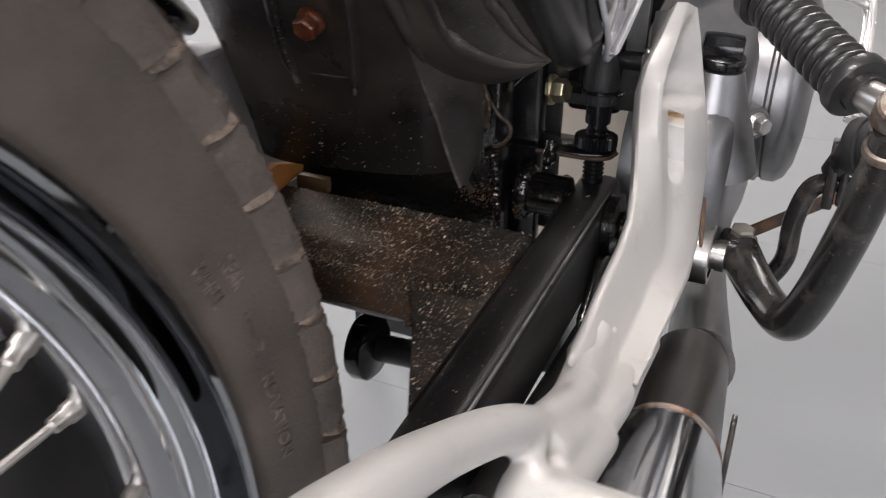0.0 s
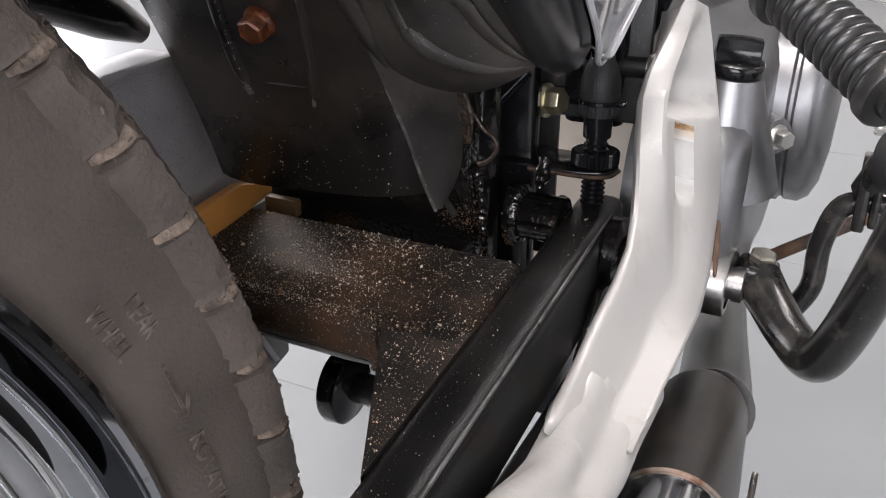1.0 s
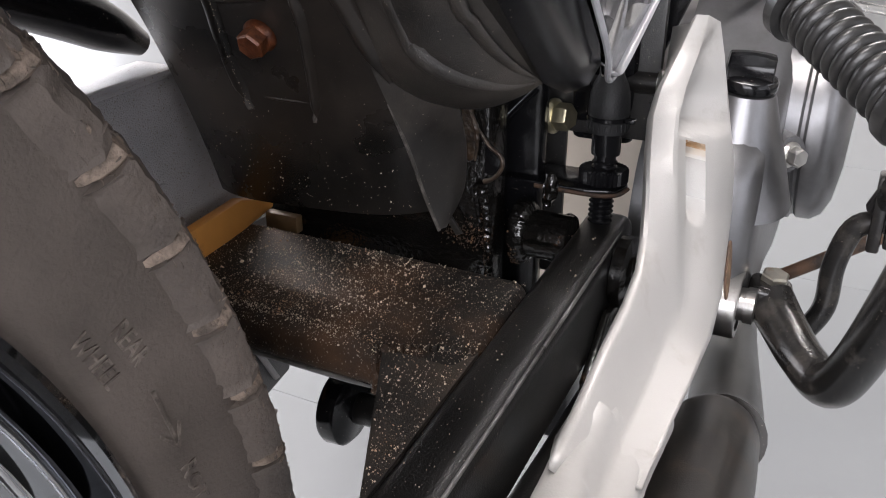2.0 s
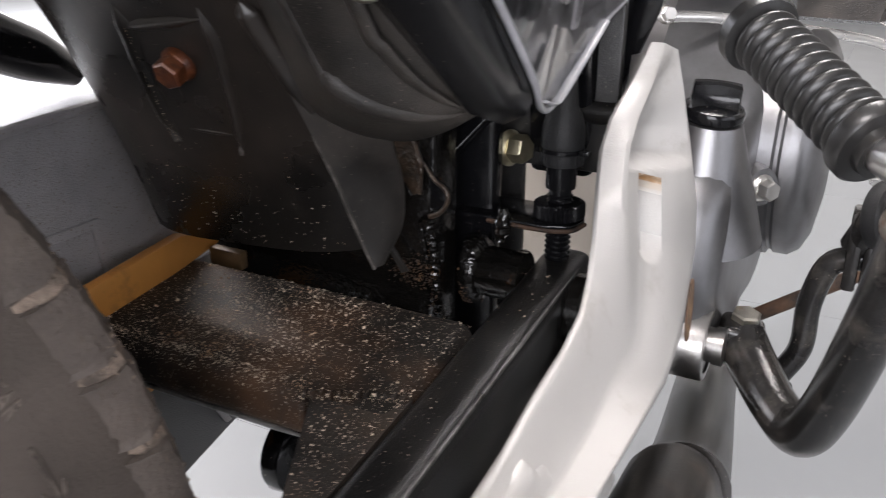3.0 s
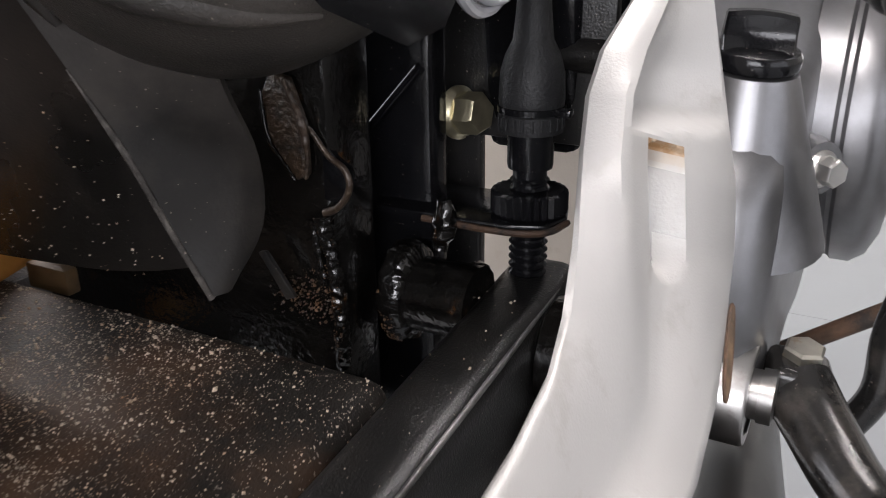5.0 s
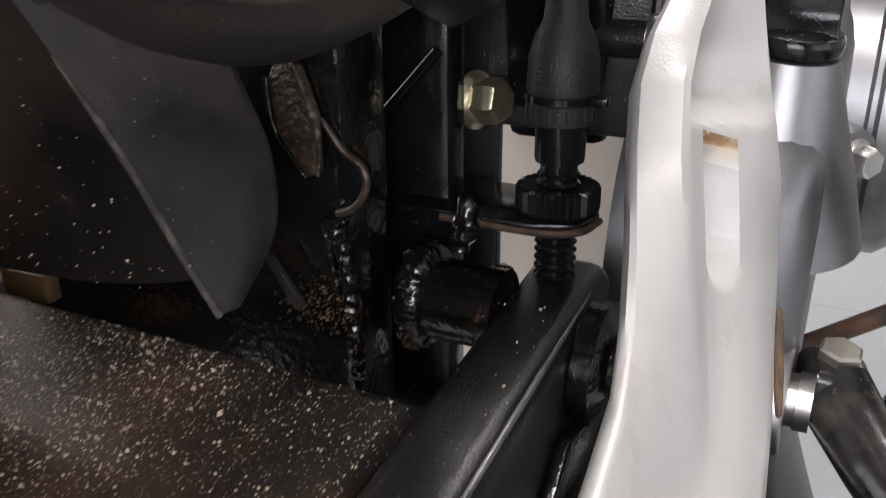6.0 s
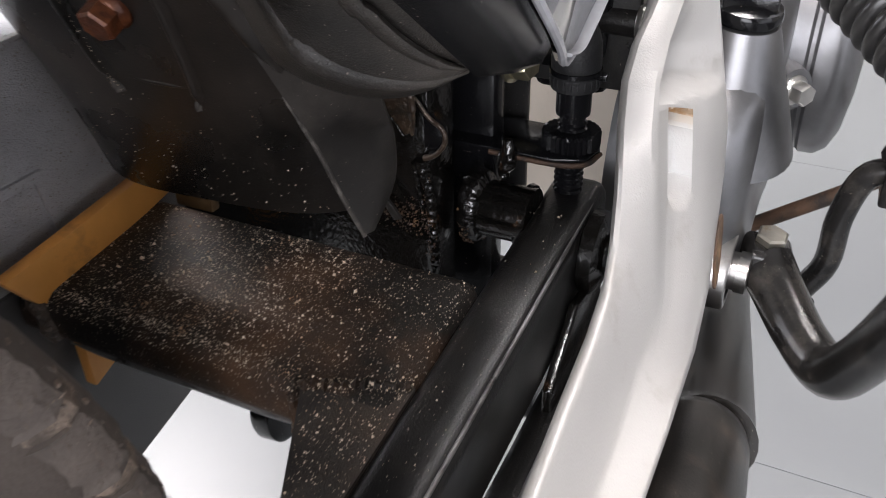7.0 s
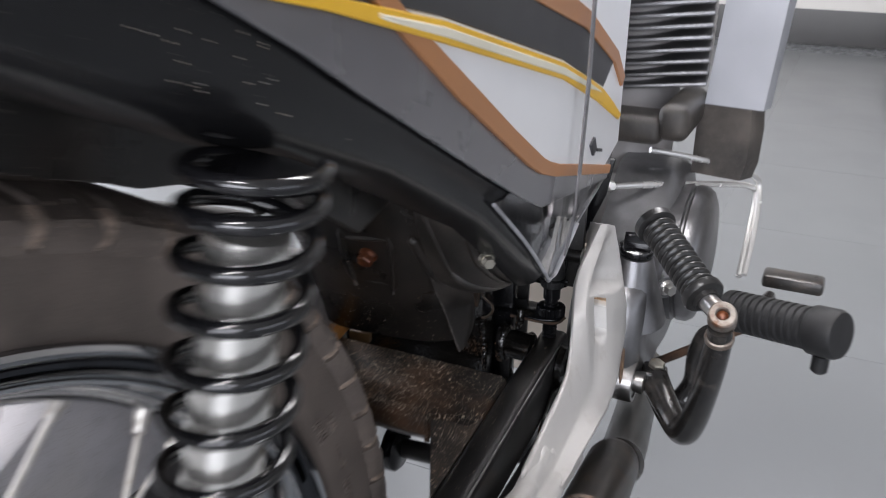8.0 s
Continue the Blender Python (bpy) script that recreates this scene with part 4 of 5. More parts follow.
part("rubber_boot", lathe([(0.0070, 0.4438), (0.0086, 0.4442), (0.0088, 0.4452), (0.0088, 0.4490), (0.0082, 0.4496), (0.0087, 0.4506), (0.0089, 0.4530), (0.0086, 0.4600), (0.0074, 0.4645), (0.0054, 0.4685), (0.0046, 0.4760), (0.0040, 0.49)], (SX, SY, 0), (0, 0, 1), 32), RUBBER, sw, "black rubber boot")
part("tie", lathe([(0.0084, 0.4494), (0.0093, 0.4497), (0.0093, 0.4512), (0.0084, 0.4515)], (SX, SY, 0), (0, 0, 1), 28, cap=False), SATIN, sw, "black cable tie")
part("tie_tail", block(SX + 0.0082, SX + 0.0125, SY - 0.0045, SY - 0.0010, 0.4492, 0.4516, 0.0006), SATIN, sw)
for i in range(22):
    a = 2 * math.pi * i / 22
    part("boot_groove", tube([(SX + 0.00885 * math.cos(a), SY + 0.00885 * math.sin(a), 0.4456), (SX + 0.00885 * math.cos(a), SY + 0.00885 * math.sin(a), 0.4486)], 0.00035, 6), RUBBER, sw)
th = [(0.0048, 0.402)]
for i in range(13):
    z = 0.4022 + i * 0.0023
    th += [(0.0048, z), (0.0056, z + 0.0008), (0.0048, z + 0.0016)]
th.append((0.0048, 0.4335))
part("thread", lathe(th, (SX, SY, 0), (0, 0, 1), 24), SATIN, sw, "black threaded stem")
nut = bmesh.new()
teeth = 30
ring = lambda z, f: [V((SX + (0.0109 if k % 2 else 0.0098) * f * math.cos(2 * math.pi * k / (2 * teeth)), SY + (0.0109 if k % 2 else 0.0098) * f * math.sin(2 * math.pi * k / (2 * teeth)), z)) for k in range(2 * teeth)]
loft([ring(0.4212, 0.95), ring(0.4219, 1), ring(0.4272, 1), ring(0.4279, 0.93), ring(0.4280, 0.45)], bm=nut)
part("adjuster_nut", nut, SATIN, sw, "ribbed black adjuster nut", 20)

# silver footrest hanger: stations of rear edge, ridge and front edge
HANG = [
    ((0.1235, 0.4884, 0.4934), (0.1285, 0.4915, 0.4930), (0.1325, 0.4995, 0.4894)),
    ((0.1210, 0.4751, 0.4815), (0.1285, 0.4785, 0.4800), (0.1362, 0.5004, 0.4763)),
    ((0.1200, 0.4520, 0.4705), (0.1285, 0.4596, 0.4700), (0.1402, 0.5026, 0.4572)),
    ((0.1200, 0.4432, 0.4617), (0.1300, 0.4448, 0.4626), (0.1434, 0.5020, 0.4431)),
    ((0.1225, 0.4336, 0.4515), (0.1330, 0.4332, 0.4511), (0.1470, 0.5021, 0.4270)),
    ((0.1280, 0.4157, 0.4365), (0.1370, 0.4257, 0.4347), (0.1490, 0.4994, 0.4086)),
    ((0.1318, 0.4010, 0.4280), (0.1400, 0.4225, 0.4199), (0.1520, 0.4786, 0.3961)),
    ((0.1350, 0.3850, 0.4232), (0.1430, 0.4151, 0.4067), (0.1555, 0.4532, 0.3874)),
    ((0.1370, 0.3630, 0.4203), (0.1450, 0.3992, 0.3980), (0.1580, 0.4214, 0.3853)),
    ((0.1387, 0.3360, 0.4195), (0.1470, 0.3685, 0.3957), (0.1595, 0.3758, 0.3920)),
    ((0.1398, 0.3105, 0.4155), (0.1490, 0.3352, 0.3987), (0.1600, 0.3420, 0.3960)),
    ((0.1426, 0.2880, 0.4184), (0.1502, 0.3100, 0.4010), (0.1606, 0.3160, 0.3995)),
    ((0.1450, 0.2660, 0.4222), (0.1525, 0.2860, 0.4060), (0.1622, 0.2900, 0.4050)),
    ((0.1440, 0.2450, 0.4268), (0.1535, 0.2620, 0.4130), (0.1633, 0.2650, 0.4110)),
    ((0.1466, 0.2270, 0.4385), (0.1545, 0.2400, 0.4215), (0.1655, 0.2420, 0.4200)),
]


def round_corners(poly, r):
    """Each corner of a closed loop becomes two points r away along its edges."""
    out = []
    for i, p in enumerate(poly):
        a, b = poly[i - 1], poly[(i + 1) % len(poly)]
        out += [p + (a - p).normalized() * min(r, (a - p).length * 0.35), p + (b - p).normalized() * min(r, (b - p).length * 0.35)]
    return out


def station(u):
    """Rear edge, ridge and front edge between two stations."""
    k = min(int(u), len(HANG) - 2)
    return [V(a).lerp(V(b), u - k) for a, b in zip(HANG[k], HANG[k + 1])]


rings = []
SLOT = [3.50, 3.56, 3.60, 3.64, 3.68, 3.73, 3.80, 3.90, 4.12, 4.36, 4.62, 4.85, 4.95, 5.10, 5.18, 5.30, 5.37, 5.44, 5.54]
US = sorted(set(list(np.arange(0, 2.0, 0.25)) + list(np.arange(2.0, 4.01, 0.1)) + list(np.arange(4.25, 6.01, 0.25)) + list(np.arange(6.5, 13.51, 0.5)) + SLOT))
TS = [0.03, 0.09, 0.15, 0.20, 0.224, 0.230, 0.245, 0.28, 0.32, 0.36, 0.40, 0.44, 0.47, 0.53, 0.60, 0.70, 0.82, 0.94]
for u in US:
    u = float(u)
    r, a, f = station(u)
    def face(t):
        v = u + 0.75 * (t - 0.3)
        fold = ease(v, 3.12, 3.46)
        dip = 0.0034 * ease(v, 0.3, 1.2) * (1 - ease(v, 2.2, 3.0)) + 0.0120 * ease(v, 1.4, 3.10)
        high = float(np.interp(t, [0.03, 0.09, 0.25, 0.50, 0.72, 0.94], [0.0, 0.35, 1.0, 0.95, 0.45, 0.05]))
        low = float(np.interp(t, [0.03, 0.10, 0.22, 0.32, 0.44, 0.57, 0.75, 0.94], [0.0, 0.0010, 0.0022, 0.0018, -0.0004, -0.0022, -0.0018, -0.0002]))
        low *= 1 - 0.9 * ease(u, 5.6, 8.5)
        bow = 0.12 * ((t - 0.335) / 0.11) ** 2
        cutd = 0.0085 * ease(u, 3.56 + bow, 3.66 + bow) * (1 - ease(u, 5.22 - 4 * bow, 5.53 - 3 * bow))
        slot = float(np.interp(t, [0.2241, 0.230, 0.245, 0.36, 0.44], [0.0, 1.0, 0.97, 0.60, 0.0]))
        d = dip * high * (1 - fold) + low * fold + cutd * slot
        return a.lerp(f, t) - V((d, -0.35 * d, 0))
    into, back = V((-0.0045, 0.0150, -0.006)), V((-0.013, 0.012, -0.004))
    rings.append([r + into, r + (r - a).normalized() * -0.0004 + into * 0.12, r.lerp(a, 0.14), r.lerp(a, 0.5) + V((0.0006, -0.0006, 0)), r.lerp(a, 0.93)] + [face(t) for t in TS] + [f + V((-0.0012, 0.001, 0)), f + back, r.lerp(f, 0.5) + back * 1.3 + into * 0.5])
rings = [r for r, u in zip(rings, US) if u < 11.6]
hanger_bm = loft(rings)
width = len(rings[0])
for i, fc in enumerate(hanger_bm.faces):
    k, j = divmod(i, width)
    if k < len(rings) - 1 and 9 <= j <= 15:
        if 3.54 < US[k] < 4.00:
            fc.material_index = 1 if US[k] < 3.72 else 2 if US[k] < 3.85 else 3
        elif 4.00 <= US[k] < 5.20 and 10 <= j <= (15 if US[k] < 4.8 else 13):
            fc.material_index = 4
hanger = part("footrest_hanger", hanger_bm, [SILVER_PAINT, RUST_STAIN, PALE_STAIN_GLINT, FAINT_STAIN, SLOT_METAL], bike, "silver painted cast footrest hanger", 34)
smooth_from = width * next(k for k, u in enumerate(US) if u > 5.8)
for e in hanger.data.edges:
    if min(e.vertices) >= smooth_from and max(e.vertices) - min(e.vertices) >= 1:
        e.use_edge_sharp = False
def arm_bar(t, r):
    """A bar just under the arm's face, at a share t from its rear to its front edge."""
    pts = []
    for u in np.arange(9.4, 14.0, 0.4):
        p0, p1 = station(float(u)), station(float(u) - 0.4)
        along = (p0[1] - p1[1]).normalized()
        side = along.cross(V((-0.2, 0.8, -0.57))).normalized()
        side = side if side.dot(p0[2] - p0[0]) > 0 else -side
        top = side.cross(along)
        top = top if top.z > 0 else -top
        q = p0[0].lerp(p0[1], t / 0.5) if t < 0.5 else p0[1].lerp(p0[2], t / 0.5 - 1)
        pts.append(q - top * (r - 0.0006 + 0.0052 * (1 - ease(float(u), 9.4, 11.8))) + side * ((r - 0.0012) * (1 - 2 * t)))
    return tube(pts, r, 16)


# the lower end forks smoothly into an upper leg and the bar that carries the peg
fork_bm = merge(
    *[arm_bar(t, 0.0062) for t in (0.0, 0.12, 0.25, 0.38, 0.5, 0.62, 0.75, 0.88, 1.0)],
    tube([(0.1500, 0.292, 0.3940), (0.1500, 0.272, 0.4025), (0.1500, 0.252, 0.4155), (0.1498, 0.230, 0.4315), (0.1500, 0.205, 0.4490), (0.150, 0.175, 0.4650), (0.150, 0.150, 0.4755), (0.148, 0.128, 0.4790), (0.147, 0.110, 0.4740)], [0.0050, 0.0062, 0.0064, 0.0060, 0.0055, 0.0053, 0.0056, 0.0065, 0.0078], 20, 5),
    tube([(0.1490, 0.282, 0.4130), (0.1500, 0.262, 0.4190), (0.1500, 0.245, 0.4260), (0.1500, 0.225, 0.4340), (0.1500, 0.200, 0.4510)], [0.004, 0.0052, 0.0054, 0.0052, 0.0045], 14, 4),
    tube([(0.1590, 0.262, 0.4100), (0.1585, 0.240, 0.4170), (0.1585, 0.215, 0.4250)], [0.0060, 0.0068, 0.0075], 16, 3),
    tube([(0.1540, 0.268, 0.4090), (0.1545, 0.245, 0.4205), (0.1550, 0.222, 0.4310)], [0.0050, 0.0062, 0.0060], 16, 3),
    tube([(0.1500, 0.2060, 0.4275), (0.1540, 0.2060, 0.4275), (0.1650, 0.2055, 0.4270), (0.1980, 0.2050, 0.4265)], [0.0085, 0.0115, 0.0118, 0.0118], 24, 2),
    tube([(0.1515, 0.226, 0.4370), (0.1540, 0.216, 0.4375), (0.1565, 0.206, 0.4370)], [0.0026, 0.0034, 0.0026], 12, 3))
fork = part("fork", fork_bm, SILVER_PAINT, hanger, "", 180)
blend = fork.modifiers.new("blend", "REMESH")
blend.mode, blend.voxel_size, blend.use_smooth_shade = "VOXEL", 0.0009, True
ease_out = fork.modifiers.new("ease_out", "SMOOTH")
ease_out.factor, ease_out.iterations = 0.5, 30
oc, o1, o2 = V((0.1536, 0.4705, 0.3925)), V((0.0022, -0.0118, -0.0080)), V((0.0006, 0.0011, -0.0006))
oval = [oc + o1 * math.cos(k * math.pi / 12) + o2 * math.sin(k * math.pi / 12) for k in range(25)]
part("hole_rim", tube(oval, 0.00055, 6), RUST_EDGE, hanger, "rusty rim of an oval hole")
part("hole_liner", loft([[p + V((0.0004, -0.0004, 0)) for p in oval[:24]], [oc + (p - oc) * 0.8 + V((-0.0002, 0.0, 0)) for p in oval[:24]]]), HOLE_DIRT, hanger)

# engine
eng = part("engine", block(-0.11, 0.112, 0.630, 0.80, 0.385, 0.480, 0.014, 3), CAST_DULL, bike, "cast aluminium engine crankcase")
coverpoly = [(0.520, 0.338), (0.505, 0.375), (0.512, 0.415), (0.528, 0.436), (0.550, 0.445), (0.585, 0.456), (0.625, 0.490), (0.650, 0.500), (0.70, 0.495), (0.75, 0.46), (0.76, 0.40), (0.72, 0.35), (0.66, 0.325), (0.60, 0.330), (0.56, 0.318)]
closed_loop = [V((0, y, z)) for y, z in coverpoly]
closed_loop = curve_points(closed_loop[-2:] + closed_loop + closed_loop[:3], 4)[8:8 + 4 * len(coverpoly)]
mid_cover = sum(closed_loop, V((0, 0, 0))) / len(closed_loop)
part("right_cover", loft([[V((x, 0, 0)) + mid_cover + (p - mid_cover) * f for p in closed_loop] for x, f in ((0.100, 1.0), (0.138, 1.0), (0.1455, 0.985), (0.1510, 0.95), (0.1548, 0.90), (0.1566, 0.84), (0.1570, 0.70))]), CAST, eng, "smooth cast aluminium side cover", 60)
part("clutch_cover", lathe([(0.062, 0.0), (0.062, 0.0105), (0.0595, 0.0118), (0.0595, 0.0135), (0.061, 0.0150), (0.061, 0.022), (0.057, 0.0275), (0.048, 0.0315), (0.03, 0.034), (0.001, 0.035)], (0.153, 0.646, 0.4215), (1, 0, 0), 64), CAST, eng, "round aluminium clutch cover")
part("cover_lug", lathe([(0.0115, 0), (0.0105, 0.010), (0.0095, 0.0145), (0.001, 0.0146)], (0.1515, 0.5850, 0.4150), (0.75, -0.65, 0), 24), CAST, eng)
part("cover_bolt", hex_head((0.1620, 0.5758, 0.4150), (0.75, -0.65, 0), 0.0088, 0.0062, 0.0068, 0.4), STEEL, eng, "bright cover bolt")
CAP = V((0.1410, 0.5420, 0.4585))
cap_axis = V((0.10, -0.10, 1)).normalized()
cap = part("filler_cap", lathe([(0.0125, -0.0046), (0.0136, -0.0040), (0.0140, -0.0030), (0.0140, -0.0002), (0.0132, 0.0012), (0.0095, 0.0022), (0.001, 0.0026)], CAP, cap_axis, 40), SATIN, eng, "black oil filler cap")
gx = V((0.96, 0.24, 0)).normalized()
gx = (gx - cap_axis * gx.dot(cap_axis)).normalized()
gy = cap_axis.cross(gx)
outline = [(-0.0108, 0.0028), (-0.0100, 0.0037), (-0.0055, 0.0029), (0.0, 0.0026), (0.0055, 0.0029), (0.0100, 0.0037), (0.0108, 0.0028)]
outline += [(x, -w) for x, w in outline[::-1]]
part("grip", loft([[CAP + gx * x * f + gy * w * g + cap_axis * (h - 0.0012 * top * (x / 0.012) ** 2) for x, w in outline] for h, f, g, top in ((-0.001, 1.0, 2.4, 0), (0.0020, 1.0, 1.9, 0), (0.0048, 0.99, 1.2, 0), (0.0075, 0.98, 1.0, 0), (0.0116, 0.97, 0.95, 1), (0.0128, 0.94, 0.55, 1))]), SATIN, cap)
part("filler_neck", lathe([(0.034, -0.060), (0.0270, -0.040), (0.0200, -0.022), (0.0162, -0.011), (0.0140, -0.0052), (0.011, -0.0045)], CAP, cap_axis, 40), CAST, eng)
for i in range(9):
    z = 0.566 + i * 0.0098
    part("cooling_fin", shift(block(-0.055, 0.055, -0.05, 0.05, -0.0019, 0.0019, 0.0015), pose(0.102, 0.705, z, 4, -6, 6)), CAST, eng)
part("rear_casing", block(-0.05, 0.100, 0.600, 0.608, 0.290, 0.430, 0.003), PALE_CASE, eng, "pale rear casing")
part("cylinder", tube([(0.09, 0.705, 0.46), (0.09, 0.715, 0.68)], 0.042, 24), CAST_DULL, eng)
part("carburettor_box", block(0.07, 0.140, 0.60, 0.65, 0.525, 0.548, 0.008, 3), PLASTIC_BLACK, eng)

# kick starter
kick = part("kick_starter", tube([(0.1680, 0.5330, 0.3530), (0.1765, 0.5215, 0.3465), (0.1890, 0.5020, 0.3405), (0.2010, 0.4850, 0.3408), (0.2090, 0.4700, 0.3620), (0.2170, 0.4430, 0.4090), (0.2220, 0.4225, 0.4490), (0.2226, 0.4140, 0.4660)], [0.0118, 0.0110, 0.0102, 0.0104, 0.0098, 0.0092, 0.0084, 0.0074], 24, 6), KICK, bike, "worn black kick starter lever")
part("clamp", shift(block(-0.0120, 0.0085, -0.0105, 0.0105, -0.010, 0.0095, 0.0035, 4), pose(0.1690, 0.5340, 0.3520, 0, 10, 12)), KICK, kick)
part("clamp_bolt", hex_head((0.1680, 0.5362, 0.3600), (0.10, -0.10, 1), 0.0120, 0.0065, 0, 0.5), ZINC, kick, "bright pinch bolt")
part("shaft", lathe([(0.0082, 0), (0.0082, 0.0035), (0.0090, 0.0036), (0.0090, 0.0080)], (0.1550, 0.5185, 0.3545), (1, 0, 0), 28), MACHINED, kick)
part("shaft_boss", lathe([(0.0172, 0), (0.0172, 0.0175), (0.0165, 0.0185), (0.0135, 0.0186), (0.0132, 0.0175), (0.008, 0.0175)], (0.1375, 0.5185, 0.3540), (1, 0, 0), 48), MACHINED, eng, "machined shaft boss")
kd = V((0.1595, 0.491, 0.5020)) - V((0.2105, 0.4345, 0.4735))
ring_axis = V((0.05, -0.72, 0.69)).normalized()
part("knuckle", lathe([(0.0038, 0.0085), (0.0046, 0.0092), (0.0076, 0.0090), (0.0086, 0.0080), (0.0089, 0.004), (0.0089, -0.004), (0.0084, -0.008), (0.0060, -0.0095), (0.0038, -0.0095), (0.0038, 0.0085)], (0.2226, 0.4165, 0.4712), ring_axis, 32, cap=False), KNUCKLE, kick, "rusty pivot knuckle")
part("knuckle_pin", lathe([(0.0037, -0.008), (0.0037, 0.0050), (0.0024, 0.0060), (0.001, 0.0062)], (0.2226, 0.4165, 0.4712), ring_axis, 20), RUST, kick, "rust-brown pivot pin")
part("collar", lathe([(0.0078, -0.0024), (0.0090, -0.0018), (0.0093, 0.0), (0.0090, 0.0018), (0.0078, 0.0024)], (0.2224, 0.4185, 0.4570), (0.02, -0.42, 0.9), 28, cap=False), KNUCKLE, kick, "rusty collar")
part("pedal_neck", tube([(0.2222, 0.4180, 0.4712), (0.2180, 0.4240, 0.4725), (0.2080, 0.4370, 0.4740)], [0.0072, 0.0068, 0.0062], 18), MACHINED, kick)
rib_profile = [(0.005, -0.004), (0.0085, -0.0035), (0.0088, 0.0), (0.0128, 0.0006), (0.0138, 0.0020), (0.0138, 0.0060), (0.0126, 0.0072)]
h = 0.0078
while h < 0.066:
    rib_profile += [(0.0098, h), (0.0106, h + 0.0006), (0.0118, h + 0.0015), (0.0121, h + 0.0025), (0.0118, h + 0.0035), (0.0106, h + 0.0044), (0.0098, h + 0.0050)]
    h += 0.0056
rib_profile += [(0.0118, h), (0.0142, h + 0.0010), (0.0144, h + 0.0060), (0.0130, h + 0.0075), (0.001, h + 0.0077)]
part("pedal_rubber", lathe(rib_profile, (0.2090, 0.4362, 0.4740), kd, 40), GRIP_RUBBER, kick, "ribbed black pedal rubber")

# brake pedal linkage and footrest
brk = part("brake_pedal", tube([(0.1850, 0.565, 0.3225), (0.1925, 0.565, 0.3400), (0.1930, 0.565, 0.3640), (0.1985, 0.565, 0.3850), (0.2090, 0.565, 0.3905), (0.2200, 0.565, 0.3910)], 0.0058, 16, 5), KICK, bike, "bent black lever")
part("strap", prism([(0.205, 0.378), (0.211, 0.378), (0.2105, 0.4160), (0.2045, 0.4160)], "y", 0.553, 0.569, 0.0015), KICK, brk)
part("strap", prism([(0.212, 0.380), (0.2165, 0.380), (0.216, 0.4140), (0.2115, 0.4140)], "y", 0.555, 0.571, 0.0015), KICK, brk)
part("pin_end", lathe([(0.0045, -0.006), (0.0050, -0.005), (0.0050, 0.004), (0.0025, 0.0045), (0.0025, 0.007)], (0.1860, 0.5630, 0.3170), (0.5, -0.8, 0.1), 16), KICK, brk)
part("tie_bar", tube([(0.1440, 0.62, 0.3120), (0.2150, 0.62, 0.3640), (0.25, 0.62, 0.388)], 0.0040, 10), RUST_EDGE, brk, "brown rusty tie bar")
part("pedal_arm", tube([(0.215, 0.60, 0.395), (0.228, 0.68, 0.36), (0.236, 0.76, 0.345)], 0.006, 12, 3), KICK, brk)
part("pedal_pad", block(0.226, 0.284, 0.762, 0.790, 0.352, 0.366, 0.004), PIPE, brk, "worn metal pedal pad")
peg_dir = V((0.296, 0.508, 0.433)) - V((0.214, 0.552, 0.417))
pr = [(0.008, 0.0), (0.0150, 0.001), (0.0158, 0.003)]
h = 0.005
while h < 0.066:
    pr += [(0.0158, h), (0.0158, h + 0.0030), (0.0146, h + 0.0038), (0.0146, h + 0.0052)]
    h += 0.006
pr += [(0.0165, h), (0.0180, h + 0.002), (0.0180, h + 0.019), (0.0165, h + 0.022), (0.001, h + 0.023)]
peg = part("footrest", lathe(pr, (0.214, 0.552, 0.417), peg_dir, 36), RUBBER, bike, "ribbed black rubber footrest")
part("feeler", lathe([(0.006, 0), (0.006, 0.012), (0.004, 0.014), (0.001, 0.0145)], (0.285, 0.515, 0.412), (0, 0, -1), 14), RUBBER, peg)
part("peg_stem", tube([(0.208, 0.562, 0.398), (0.214, 0.552, 0.417), (0.222, 0.548, 0.418)], 0.007, 14), KICK, peg)

# exhaust
exh = part("exhaust", tube([(0.13, 0.72, 0.26), (0.145, 0.60, 0.285), (0.158, 0.50, 0.312), (0.1640, 0.450, 0.3280), (0.1650, 0.440, 0.3310)], [0.017, 0.017, 0.017, 0.017, 0.018], 24, 4), PIPE, bike, "sooty black exhaust pipe")
e0, e1 = V((0.1615, 0.437, 0.3320)), V((0.1890, 0.03, 0.4290))
ed = (e1 - e0).normalized()
part("muffler_front", lathe([(0.010, -0.007), (0.015, -0.005), (0.0180, 0.0), (0.0190, 0.006), (0.0192, 0.05), (0.0196, 0.118)], e0, ed, 40), PIPE, exh)
part("muffler", lathe([(0.0196, 0.113), (0.0206, 0.115), (0.0212, 0.121), (0.0228, 0.15), (0.0255, 0.20), (0.031, 0.30), (0.032, 0.42), (0.02, 0.43)], e0, ed, 48), CHROME, exh, "chromed muffler")
part("muffler_seam", lathe([(0.0197, 0.1115), (0.0210, 0.113), (0.0198, 0.1150)], e0, ed, 40, cap=False), KNUCKLE, exh, "rusty seam")
part("heat_tab", prism([(0.392, 0.285), (0.404, 0.285), (0.408, 0.318), (0.402, 0.334), (0.397, 0.332)], "x", 0.1870, 0.1895, 0.0008), PIPE, exh, "black bent tab")

lowfr = part("lower_frame_rail", tube([(0.114, 0.60, 0.322), (0.114, 0.46, 0.330), (0.116, 0.38, 0.336), (0.118, 0.31, 0.345), (0.120, 0.27, 0.356)], [0.013, 0.013, 0.012, 0.011, 0.009], 16, 3), PAINT_BLACK, bike, "black lower frame rail")
part("rail_bolt", hex_head((0.1250, 0.352, 0.3560), (0.5, -0.6, 0.6), 0.0085, 0.005, 0.006), RUST_STAIN, lowfr, "corroded bolt")
